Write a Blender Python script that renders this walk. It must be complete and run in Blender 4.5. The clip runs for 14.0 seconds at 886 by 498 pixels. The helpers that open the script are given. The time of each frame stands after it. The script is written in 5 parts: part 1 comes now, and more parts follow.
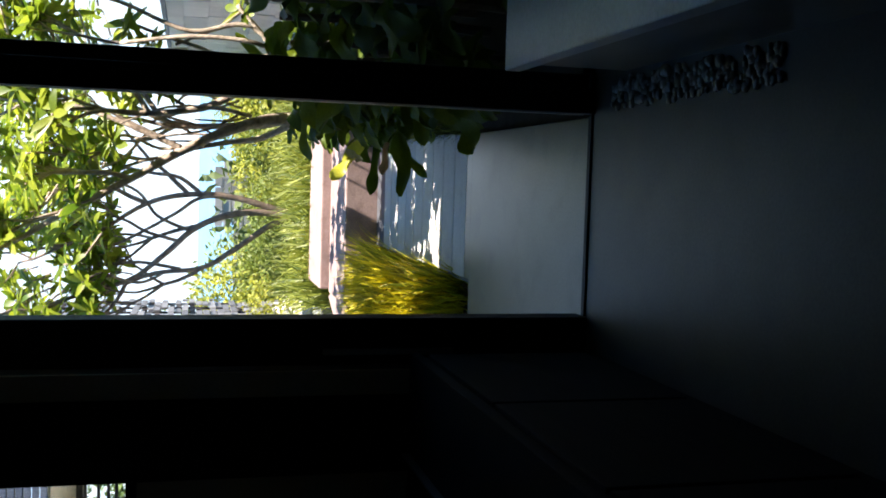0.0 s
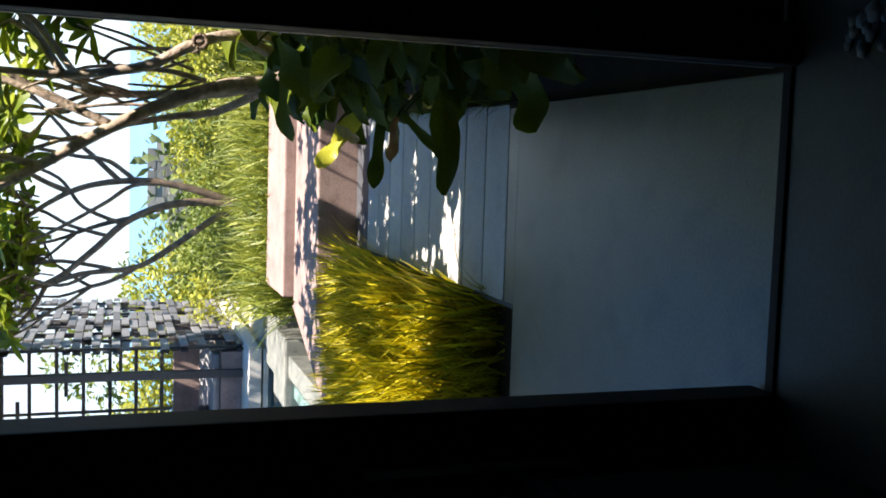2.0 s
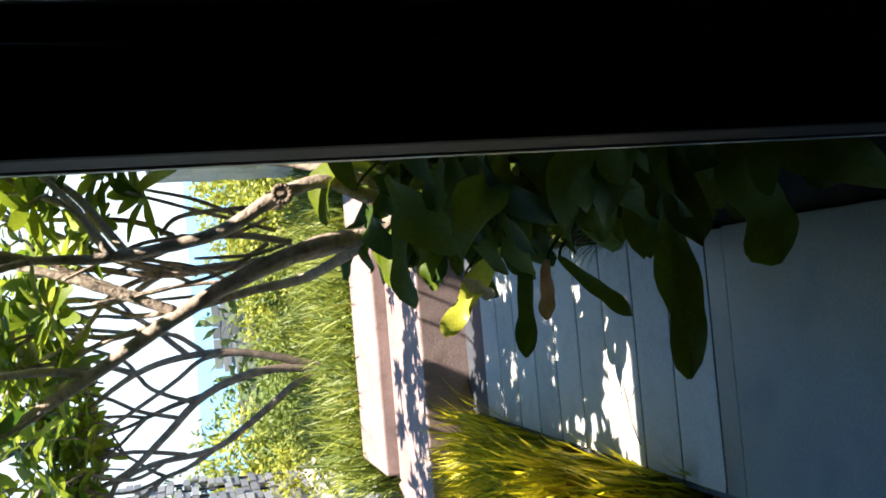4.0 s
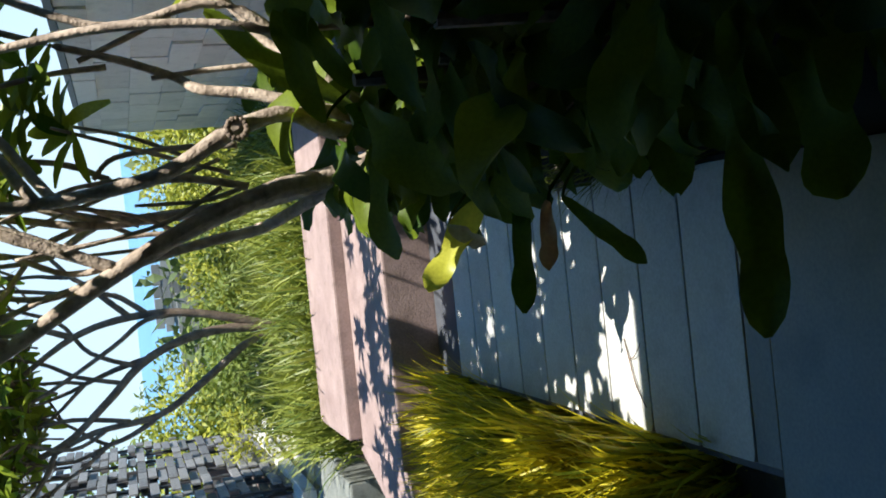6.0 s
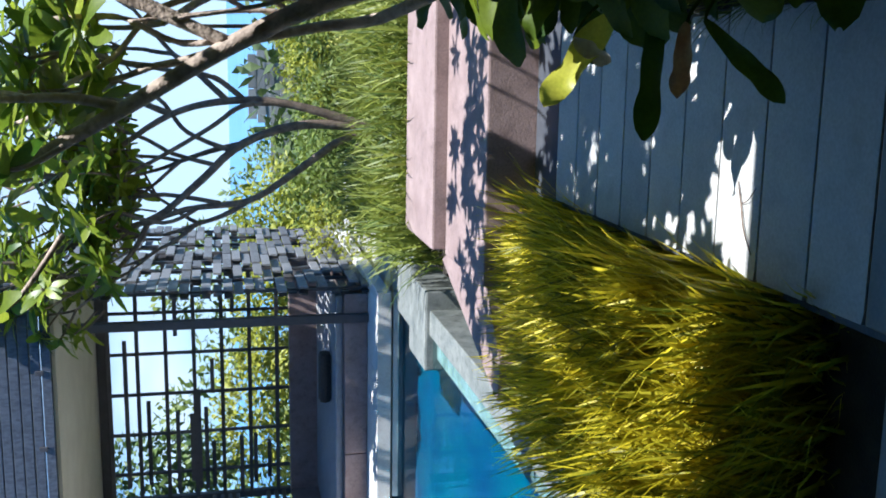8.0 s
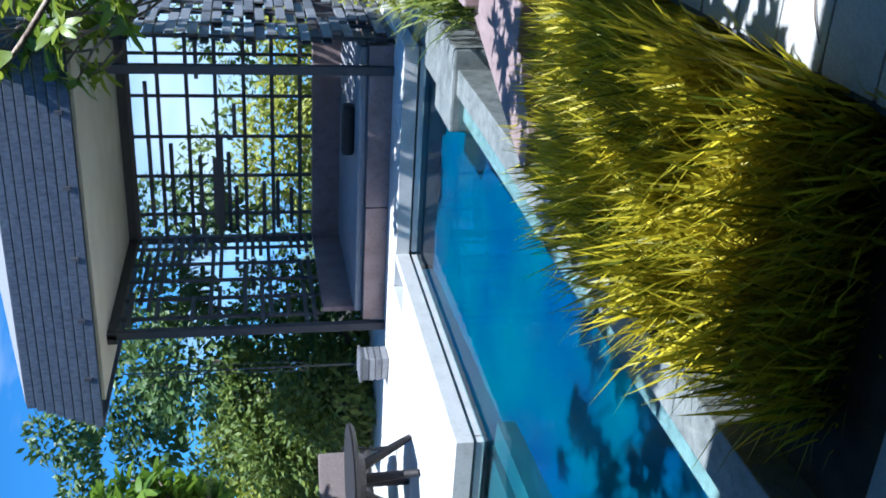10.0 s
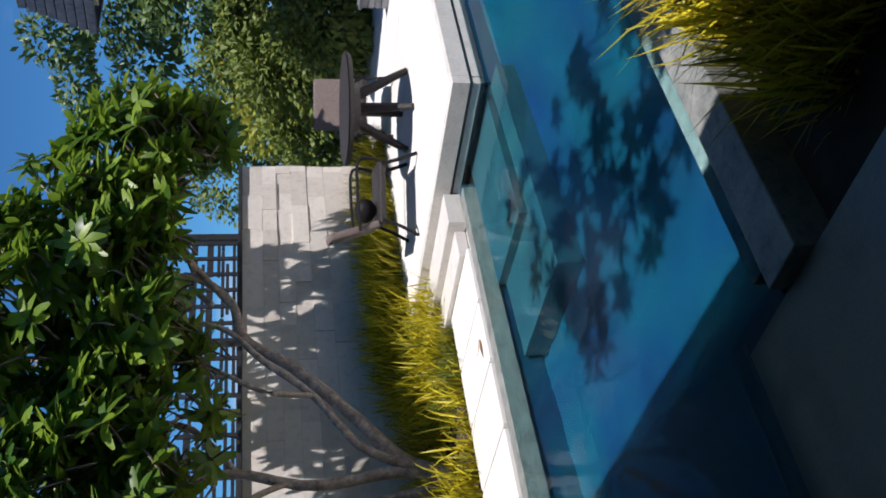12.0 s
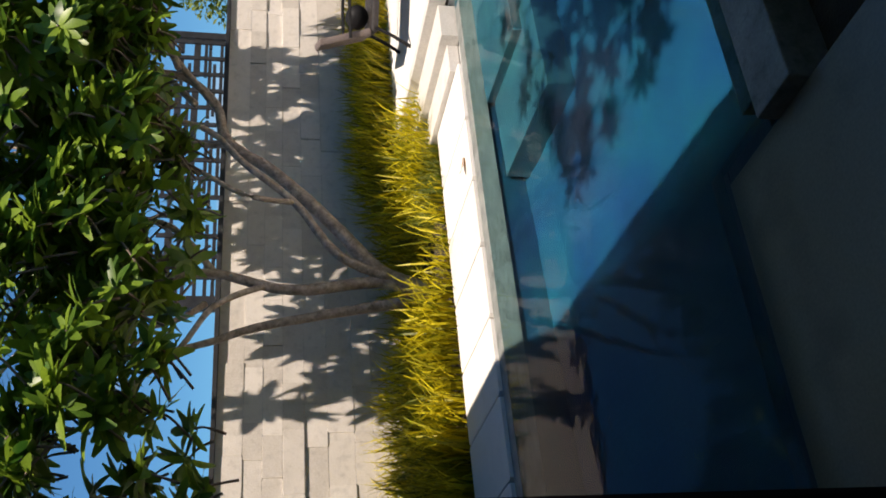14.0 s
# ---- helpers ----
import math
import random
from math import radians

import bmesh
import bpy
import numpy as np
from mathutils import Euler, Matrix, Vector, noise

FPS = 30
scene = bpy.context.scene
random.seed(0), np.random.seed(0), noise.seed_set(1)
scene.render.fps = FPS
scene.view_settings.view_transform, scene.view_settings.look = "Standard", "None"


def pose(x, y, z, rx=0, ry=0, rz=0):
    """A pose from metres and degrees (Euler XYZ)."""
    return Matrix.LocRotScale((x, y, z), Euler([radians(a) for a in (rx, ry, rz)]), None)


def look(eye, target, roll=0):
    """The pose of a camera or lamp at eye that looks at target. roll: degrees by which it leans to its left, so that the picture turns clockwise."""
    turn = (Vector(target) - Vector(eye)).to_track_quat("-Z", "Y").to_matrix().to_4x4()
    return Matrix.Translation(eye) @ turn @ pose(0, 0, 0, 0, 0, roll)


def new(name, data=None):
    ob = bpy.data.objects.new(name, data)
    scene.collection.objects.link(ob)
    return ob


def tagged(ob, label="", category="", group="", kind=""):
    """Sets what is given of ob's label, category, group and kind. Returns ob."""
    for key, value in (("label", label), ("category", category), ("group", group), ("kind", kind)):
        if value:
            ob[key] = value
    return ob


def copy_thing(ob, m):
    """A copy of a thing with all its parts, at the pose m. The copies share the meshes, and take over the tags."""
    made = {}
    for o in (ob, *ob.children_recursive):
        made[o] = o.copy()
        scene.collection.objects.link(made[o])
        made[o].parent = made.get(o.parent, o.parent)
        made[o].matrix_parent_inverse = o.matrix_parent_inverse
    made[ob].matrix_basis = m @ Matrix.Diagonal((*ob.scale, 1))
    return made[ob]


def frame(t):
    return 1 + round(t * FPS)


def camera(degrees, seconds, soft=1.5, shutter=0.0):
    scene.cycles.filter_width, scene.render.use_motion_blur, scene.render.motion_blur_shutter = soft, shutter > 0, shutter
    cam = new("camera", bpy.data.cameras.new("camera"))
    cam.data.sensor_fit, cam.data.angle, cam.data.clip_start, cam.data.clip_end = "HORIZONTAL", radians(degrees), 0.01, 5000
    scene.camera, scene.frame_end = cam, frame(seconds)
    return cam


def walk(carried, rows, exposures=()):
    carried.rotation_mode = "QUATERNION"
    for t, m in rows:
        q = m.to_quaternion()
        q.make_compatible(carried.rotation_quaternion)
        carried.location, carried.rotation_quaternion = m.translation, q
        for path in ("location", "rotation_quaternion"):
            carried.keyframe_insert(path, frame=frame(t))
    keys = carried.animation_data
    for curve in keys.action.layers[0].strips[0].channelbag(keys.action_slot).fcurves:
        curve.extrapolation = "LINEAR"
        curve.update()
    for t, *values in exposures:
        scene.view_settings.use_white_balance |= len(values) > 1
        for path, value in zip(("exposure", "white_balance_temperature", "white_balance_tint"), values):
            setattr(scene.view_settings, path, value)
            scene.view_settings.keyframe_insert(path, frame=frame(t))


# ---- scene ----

cam = camera(48.57, 14.0, soft=1.8)
PATH = [
    (0.0, pose(0.114, -3.645, 1.533, 3.04, 75.46, -82.87)),
    (0.5, pose(0.147, -3.272, 1.535, 3.22, 73.87, -80.86)),
    (1.0, pose(0.107, -2.870, 1.551, -1.92, 74.97, -90.70)),
    (1.5, pose(0.145, -2.456, 1.566, -7.48, 75.00, -93.76)),
    (2.0, pose(0.132, -2.038, 1.540, 0.76, 71.77, -84.15)),
    (2.5, pose(0.161, -1.694, 1.547, -2.06, 70.51, -92.78)),
    (3.0, pose(0.251, -1.304, 1.557, 0.13, 73.01, -86.62)),
    (3.5, pose(0.259, -1.129, 1.530, -4.26, 71.49, -94.87)),
    (4.0, pose(0.262, -0.917, 1.560, -15.23, 74.41, -108.41)),
    (6.5, pose(0.253, -0.418, 1.568, -17.78, 70.56, -107.91)),
    (7.0, pose(0.273, -0.381, 1.595, -16.00, 73.51, -104.94)),
    (7.5, pose(0.269, -0.357, 1.610, -12.52, 76.83, -96.74)),
    (8.0, pose(0.220, -0.349, 1.608, -6.25, 77.30, -85.52)),
    (8.5, pose(0.190, -0.317, 1.593, -3.71, 76.24, -73.93)),
    (10.8, pose(0.270, -0.053, 1.573, -3.52, 80.77, -62.76)),
    (11.0, pose(0.270, -0.049, 1.576, -2.40, 80.26, -57.85)),
    (11.5, pose(0.269, -0.055, 1.577, -2.46, 79.59, -50.82)),
    (12.0, pose(0.259, -0.045, 1.578, -3.81, 79.25, -46.44)),
    (12.5, pose(0.257, -0.037, 1.579, -4.55, 79.17, -40.71)),
    (13.0, pose(0.242, -0.051, 1.564, -3.43, 79.10, -33.55)),
    (13.5, pose(0.206, -0.048, 1.544, 1.08, 78.44, -25.58)),
    (14.0, pose(0.190, -0.042, 1.527, 6.39, 78.53, -25.46)),
]
walk(cam, PATH, exposures=[(0.0, 1.85, 7000, 14), (1.5, 1.65, 7150, 14), (2.0, 1.6, 7200, 13), (2.5, 1.52, 7300, 13), (3.0, 1.9, 7050, 12), (3.5, 1.5, 7150, 12), (4.0, 1.8, 7000, 11), (6.5, 1.0, 6400, 5), (7.0, 1.2, 6300, 5), (7.5, 1.12, 6200, 5), (8.5, 1.0, 5400, 11), (11.0, 0.8, 5250, 7), (12.0, 0.22, 6250, 17), (12.5, 0.1, 6650, 21), (13.5, 0.1, 7300, 19), (14.0, 0.45, 7300, 17)])

# ---------------------------------------------------------------- light
world = bpy.data.worlds.new("sky")
scene.world = world
world.use_nodes = True
wn, wl = world.node_tree.nodes, world.node_tree.links
SUN = Vector((-0.42, 0.17, -1.0)).normalized()   # way of the sunlight
sky = wn.new("ShaderNodeTexSky")
sky.sky_type, sky.sun_disc = "NISHITA", False
sky.sun_elevation = math.asin(-SUN.z)
sky.sun_rotation = math.atan2(-SUN.x, -SUN.y)
sky.air_density, sky.dust_density, sky.ozone_density = 1.0, 0.0, 1.0
wtc, wmap, wnoi, wramp, wmix = (wn.new(k) for k in ("ShaderNodeTexCoord", "ShaderNodeMapping", "ShaderNodeTexNoise", "ShaderNodeValToRGB", "ShaderNodeMix"))
wmap.inputs["Scale"].default_value = (1.6, 1.6, 5.0)
wnoi.inputs["Scale"].default_value, wnoi.inputs["Detail"].default_value = 1.7, 5
wramp.color_ramp.elements[0].position, wramp.color_ramp.elements[1].position = 0.58, 0.82
wmix.data_type = "RGBA"
wl.new(wtc.outputs["Generated"], wmap.inputs[0]); wl.new(wmap.outputs[0], wnoi.inputs["Vector"])
wl.new(wnoi.outputs[0], wramp.inputs[0]); wl.new(wramp.outputs[0], wmix.inputs[0])
wtint = wn.new("ShaderNodeMix")
wtint.data_type, wtint.blend_type = "RGBA", "MULTIPLY"
wtint.inputs[0].default_value, wtint.inputs[7].default_value = 1.0, (0.64, 1.48, 2.1, 1)
wsky = wn.new("ShaderNodeMapping")
wsky.inputs["Location"].default_value = (0, 0, 0.10)
wl.new(wtc.outputs["Generated"], wsky.inputs[0]); wl.new(wsky.outputs[0], sky.inputs[0])
wl.new(sky.outputs[0], wtint.inputs[6]); wl.new(wtint.outputs[2], wmix.inputs[6]); wmix.inputs[7].default_value = (14, 14.5, 15, 1)
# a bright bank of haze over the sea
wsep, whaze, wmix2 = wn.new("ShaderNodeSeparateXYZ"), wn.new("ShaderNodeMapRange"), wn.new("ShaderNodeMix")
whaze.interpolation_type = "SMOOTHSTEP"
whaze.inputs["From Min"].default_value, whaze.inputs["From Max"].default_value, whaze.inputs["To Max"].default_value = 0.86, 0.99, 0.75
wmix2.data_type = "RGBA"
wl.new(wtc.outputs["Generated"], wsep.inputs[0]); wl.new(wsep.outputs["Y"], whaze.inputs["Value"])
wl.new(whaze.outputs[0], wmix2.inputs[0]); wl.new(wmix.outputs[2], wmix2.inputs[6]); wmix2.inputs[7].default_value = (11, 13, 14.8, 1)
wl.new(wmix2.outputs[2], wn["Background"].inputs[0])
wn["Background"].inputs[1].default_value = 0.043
sun_lamp = bpy.data.lights.new("sun", "SUN")
sun_lamp.energy, sun_lamp.angle, sun_lamp.color = 5.0, radians(0.55), (1.0, 0.95, 0.87)
sun_ob = new("sun", sun_lamp)
sun_ob.matrix_world = look((4, -4, 14), Vector((4, -4, 14)) + SUN)

# ---------------------------------------------------------------- materials
def mat(name, low, high, rough=0.6, scale=6.0, bump=0.15, grain=90.0, metal=0.0, vary="", stretch=(1, 1, 1), spec=0.5, through_light=0.0, stain=0.0):
    """Two-scale procedural surface; vary: '' none, 'object' or 'island' shifts the colour piece by piece."""
    m = bpy.data.materials.new(name)
    m.use_nodes = True
    n, l = m.node_tree.nodes, m.node_tree.links
    b = n["Principled BSDF"]
    tc, mp = n.new("ShaderNodeTexCoord"), n.new("ShaderNodeMapping")
    geo = n.new("ShaderNodeNewGeometry")
    mp.inputs["Scale"].default_value = stretch
    l.new(geo.outputs["Position"], mp.inputs[0])
    big, fine = n.new("ShaderNodeTexNoise"), n.new("ShaderNodeTexNoise")
    big.inputs["Scale"].default_value, big.inputs["Detail"].default_value = scale, 6
    fine.inputs["Scale"].default_value, fine.inputs["Detail"].default_value = grain, 3
    l.new(mp.outputs[0], big.inputs["Vector"]); l.new(mp.outputs[0], fine.inputs["Vector"])
    mix = n.new("ShaderNodeMix"); mix.data_type = "RGBA"
    mix.inputs[6].default_value, mix.inputs[7].default_value = (*low, 1), (*high, 1)
    fac = n.new("ShaderNodeMath"); fac.operation = "MULTIPLY_ADD"
    fac.inputs[1].default_value, fac.inputs[2].default_value = 2.2, -0.6
    l.new(big.outputs[0], fac.inputs[0])
    src = fac.outputs[0]
    if vary:
        rnd = n.new("ShaderNodeObjectInfo").outputs["Random"] if vary == "object" else geo.outputs["Random Per Island"]
        ad = n.new("ShaderNodeMath"); ad.operation = "MULTIPLY_ADD"
        ad.inputs[1].default_value = 0.45
        l.new(src, ad.inputs[0]); l.new(rnd, ad.inputs[2])
        sb = n.new("ShaderNodeMath"); sb.operation = "SUBTRACT"; sb.inputs[1].default_value = 0.1
        l.new(ad.outputs[0], sb.inputs[0])
        src = sb.outputs[0]
    cl = n.new("ShaderNodeClamp"); l.new(src, cl.inputs[0]); l.new(cl.outputs[0], mix.inputs[0])
    grainy = n.new("ShaderNodeMix"); grainy.data_type, grainy.blend_type = "RGBA", "OVERLAY"
    grainy.inputs[0].default_value = 0.35
    l.new(mix.outputs[2], grainy.inputs[6]); l.new(fine.outputs[0], grainy.inputs[7])
    col = grainy.outputs[2]
    if stain:
        st = n.new("ShaderNodeTexNoise"); st.inputs["Scale"].default_value, st.inputs["Detail"].default_value = scale * 2.7, 8
        l.new(geo.outputs["Position"], st.inputs["Vector"])
        rp = n.new("ShaderNodeValToRGB")
        rp.color_ramp.elements[0].position, rp.color_ramp.elements[1].position = 0.52, 0.72
        rp.color_ramp.elements[0].color, rp.color_ramp.elements[1].color = (1, 1, 1, 1), (1 - stain, 1 - stain, 1 - stain, 1)
        l.new(st.outputs[0], rp.inputs[0])
        mu = n.new("ShaderNodeMix"); mu.data_type, mu.blend_type = "RGBA", "MULTIPLY"; mu.inputs[0].default_value = 1
        l.new(col, mu.inputs[6]); l.new(rp.outputs[0], mu.inputs[7])
        col = mu.outputs[2]
    l.new(col, b.inputs["Base Color"])
    b.inputs["Roughness"].default_value, b.inputs["Metallic"].default_value = rough, metal
    b.inputs["Specular IOR Level"].default_value = spec
    if bump:
        bp = n.new("ShaderNodeBump"); bp.inputs["Strength"].default_value, bp.inputs["Distance"].default_value = bump, 0.01
        l.new(fine.outputs[0], bp.inputs["Height"]); l.new(bp.outputs[0], b.inputs["Normal"])
    if through_light:
        tr, ms = n.new("ShaderNodeBsdfTranslucent"), n.new("ShaderNodeMixShader")
        ms.inputs[0].default_value = through_light
        l.new(col, tr.inputs[0]); l.new(b.outputs[0], ms.inputs[1]); l.new(tr.outputs[0], ms.inputs[2])
        l.new(ms.outputs[0], n["Material Output"].inputs[0])
    return m


M = {}
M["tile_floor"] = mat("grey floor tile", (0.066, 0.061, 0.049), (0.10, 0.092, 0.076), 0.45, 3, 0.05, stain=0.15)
M["landing"] = mat("honed grey concrete", (0.155, 0.130, 0.090), (0.235, 0.20, 0.142), 0.32, 1.6, 0.04, stain=0.3, spec=0.8)
M["plank"] = mat("pale grey stone board", (0.44, 0.44, 0.43), (0.58, 0.57, 0.55), 0.6, 3.0, 0.1, vary="object", stain=0.15)
M["deck"] = mat("pale terrazzo paving", (0.66, 0.64, 0.60), (0.78, 0.755, 0.72), 0.6, 3.5, 0.06, vary="object", stain=0.06)
M["fascia"] = mat("pale plaster fascia", (0.56, 0.54, 0.50), (0.66, 0.63, 0.59), 0.65, 4, 0.08, stain=0.12)
M["pink_stone"] = mat("pinkish plastered stone", (0.25, 0.175, 0.165), (0.36, 0.265, 0.25), 0.7, 5, 0.2, stain=0.25)
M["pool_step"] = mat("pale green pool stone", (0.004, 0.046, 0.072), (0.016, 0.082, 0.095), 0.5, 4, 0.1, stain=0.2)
M["slate"] = mat("dark slate", (0.05, 0.055, 0.07), (0.09, 0.095, 0.11), 0.5, 6, 0.15)
M["coping"] = mat("weathered grey pool stone", (0.15, 0.165, 0.155), (0.29, 0.30, 0.28), 0.5, 7, 0.2, stain=0.4)
M["clad"] = mat("white stone cladding", (0.62, 0.57, 0.51), (0.80, 0.745, 0.68), 0.7, 5, 0.35, vary="object", stain=0.15)
M["mortar"] = mat("grey mortar", (0.42, 0.41, 0.39), (0.52, 0.51, 0.49), 0.85, 8, 0.3)
M["cap"] = mat("dark metal capping", (0.02, 0.022, 0.024), (0.05, 0.05, 0.055), 0.5, 8, 0.05)
M["frame"] = mat("black aluminium", (0.008, 0.008, 0.009), (0.016, 0.016, 0.017), 0.6, 9, 0.03, spec=0.2)
M["trim_light"] = mat("bare aluminium edge", (0.30, 0.29, 0.27), (0.42, 0.41, 0.38), 0.4, 9, 0.03, metal=0.6)
# Unseen walls, darkened below the lining's beige so less light bounces indoors.
M["wall_in"] = mat("beige wall paint darkened to dim the room", (0.17, 0.14, 0.10), (0.22, 0.18, 0.13), 0.8, 2, 0.08)
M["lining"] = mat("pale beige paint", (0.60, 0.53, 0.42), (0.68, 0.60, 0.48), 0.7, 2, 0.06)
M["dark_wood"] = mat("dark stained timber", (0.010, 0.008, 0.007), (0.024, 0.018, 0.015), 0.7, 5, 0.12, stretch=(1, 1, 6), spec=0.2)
# Shade put into the colour: an unseen ceiling kept dark to dim the room.
M["ceiling"] = mat("ceiling board darkened to cut bounced light", (0.07, 0.06, 0.05), (0.11, 0.095, 0.08), 0.9, 2, 0.05)
M["bench_top"] = mat("polished pale stone", (0.52, 0.54, 0.56), (0.66, 0.67, 0.68), 0.3, 3, 0.03, stain=0.1)
M["pebble"] = mat("mixed river pebbles", (0.05, 0.05, 0.05), (0.38, 0.36, 0.33), 0.45, 20, 0.1, vary="island")
M["grey_timber"] = mat("weathered grey timber", (0.11, 0.115, 0.13), (0.27, 0.27, 0.285), 0.75, 8, 0.25, vary="object", stretch=(2, 2, 9), stain=0.3)
M["dark_timber"] = mat("dark weathered timber", (0.035, 0.035, 0.042), (0.085, 0.08, 0.085), 0.65, 8, 0.2, vary="object", stain=0.2)
M["roof_timber"] = mat("blue grey weathered boards", (0.055, 0.065, 0.09), (0.13, 0.145, 0.18), 0.7, 7, 0.25, stretch=(6, 1, 2), stain=0.3)
M["soffit"] = mat("cream soffit board", (0.55, 0.50, 0.40), (0.64, 0.59, 0.48), 0.8, 3, 0.05)
M["cushion"] = mat("grey outdoor fabric", (0.30, 0.30, 0.32), (0.38, 0.38, 0.40), 0.9, 12, 0.3, grain=300)
M["wicker"] = mat("dark brown woven resin", (0.016, 0.013, 0.013), (0.042, 0.035, 0.033), 0.55, 40, 0.5, grain=160)
M["wicker_light"] = mat("taupe woven panel", (0.13, 0.10, 0.09), (0.19, 0.15, 0.135), 0.7, 40, 0.5, grain=160)
M["soil"] = mat("dark damp soil", (0.02, 0.015, 0.010), (0.05, 0.038, 0.026), 0.9, 9, 0.5)
M["lawn"] = mat("rough hillside ground", (0.05, 0.075, 0.02), (0.12, 0.14, 0.04), 0.9, 0.6, 0.4)
M["bark"] = mat("pale grey frangipani bark", (0.24, 0.18, 0.14), (0.62, 0.50, 0.41), 0.8, 14, 0.7, grain=60, stain=0.45)
M["bark_dark"] = mat("brown frangipani bark", (0.10, 0.07, 0.055), (0.27, 0.20, 0.155), 0.8, 12, 0.7, grain=60, stain=0.4)
M["grass"] = mat("yellow green arching grass", (0.030, 0.075, 0.004), (0.82, 0.68, 0.030), 0.45, 3, 0, vary="island", through_light=0.42)
M["grass_far"] = mat("green reed grass", (0.035, 0.085, 0.012), (0.29, 0.32, 0.05), 0.5, 2, 0, vary="island", through_light=0.3)
M["leaf_frangi"] = mat("glossy green frangipani leaf", (0.030, 0.10, 0.014), (0.22, 0.33, 0.030), 0.4, 3, 0, vary="island", through_light=0.42, spec=0.5)
M["leaf_near"] = mat("yellow green frangipani leaf", (0.055, 0.135, 0.012), (0.34, 0.40, 0.035), 0.38, 3, 0, vary="island", through_light=0.5)
M["leaf_big"] = mat("broad green leaf", (0.022, 0.060, 0.006), (0.15, 0.20, 0.014), 0.5, 6, 0.08, vary="object", through_light=0.38, spec=0.2)
# Sunlight put into the colour: far brighter than the other broad leaves.
M["leaf_lit"] = mat("yellow leaf with sunlight in its colour", (0.50, 0.52, 0.05), (0.68, 0.64, 0.09), 0.4, 6, 0.05, through_light=0.5)
M["leaf_pale"] = mat("pale dry leaf", (0.45, 0.40, 0.28), (0.62, 0.56, 0.42), 0.7, 9, 0.1, through_light=0.3)
M["leaf_old"] = mat("withered orange leaf", (0.40, 0.14, 0.04), (0.55, 0.42, 0.22), 0.6, 9, 0.1, through_light=0.3)
M["shrub"] = mat("mixed shrub foliage", (0.05, 0.10, 0.015), (0.20, 0.25, 0.04), 0.55, 1.5, 0, vary="island", through_light=0.3)
M["shrub_yellow"] = mat("yellow green foliage", (0.16, 0.20, 0.02), (0.42, 0.42, 0.05), 0.5, 1.5, 0, vary="island", through_light=0.35)
M["shrub_dark"] = mat("sea grape foliage", (0.04, 0.09, 0.025), (0.15, 0.22, 0.06), 0.45, 1.5, 0, vary="island", through_light=0.3)
M["far_tree"] = mat("distant tree foliage", (0.05, 0.085, 0.03), (0.13, 0.17, 0.06), 0.8, 0.4, 0, vary="island", through_light=0.2)
M["rubble"] = mat("grey field stone", (0.17, 0.165, 0.155), (0.33, 0.32, 0.30), 0.85, 1.2, 0.5, vary="object")
M["steel"] = mat("brushed steel", (0.45, 0.45, 0.45), (0.6, 0.6, 0.6), 0.3, 20, 0.03, metal=1.0)
M["flower"] = mat("cream flower petals", (0.75, 0.62, 0.25), (0.85, 0.8, 0.6), 0.5, 30, 0)


def pool_material():
    m = mat("blue green pool mosaic", (0.0004, 0.024, 0.088), (0.001, 0.075, 0.105), 0.4, 1.4, 0.0)
    n, l = m.node_tree.nodes, m.node_tree.links
    geo = n.new("ShaderNodeNewGeometry")
    br = n.new("ShaderNodeTexBrick")
    br.offset, br.inputs["Scale"].default_value, br.inputs["Mortar Size"].default_value = 0.0, 1.0, 0.006
    br.inputs["Brick Width"].default_value, br.inputs["Row Height"].default_value = 0.1, 0.1
    l.new(geo.outputs["Position"], br.inputs["Vector"])
    bp = n.new("ShaderNodeBump"); bp.inputs["Strength"].default_value = 0.4
    l.new(br.outputs["Fac"], bp.inputs["Height"])
    l.new(bp.outputs[0], n["Principled BSDF"].inputs["Normal"])
    return m


def water_material():
    m = bpy.data.materials.new("still pool water")
    m.use_nodes = True
    n, l = m.node_tree.nodes, m.node_tree.links
    n.remove(n["Principled BSDF"])
    clear, gloss, mix = n.new("ShaderNodeBsdfRefraction"), n.new("ShaderNodeBsdfGlossy"), n.new("ShaderNodeMixShader")
    clear.inputs["Color"].default_value, clear.inputs["IOR"].default_value, clear.inputs["Roughness"].default_value = (0.62, 0.93, 0.98, 1), 1.33, 0.0
    gloss.inputs["Roughness"].default_value = 0.02
    edge, soft = n.new("ShaderNodeFresnel"), n.new("ShaderNodeMath")
    edge.inputs["IOR"].default_value = 1.33
    soft.operation, soft.inputs[1].default_value = "MULTIPLY", 0.5
    geo, a, b = n.new("ShaderNodeNewGeometry"), n.new("ShaderNodeTexNoise"), n.new("ShaderNodeBump")
    a.inputs["Scale"].default_value, a.inputs["Detail"].default_value = 4.5, 3
    b.inputs["Strength"].default_value, b.inputs["Distance"].default_value = 0.12, 0.02
    l.new(geo.outputs["Position"], a.inputs["Vector"]); l.new(a.outputs[0], b.inputs["Height"])
    for node in (clear, gloss, edge):
        l.new(b.outputs[0], node.inputs["Normal"])
    l.new(edge.outputs[0], soft.inputs[0]); l.new(soft.outputs[0], mix.inputs[0])
    l.new(clear.outputs[0], mix.inputs[1]); l.new(gloss.outputs[0], mix.inputs[2])
    l.new(mix.outputs[0], n["Material Output"].inputs[0])
    return m


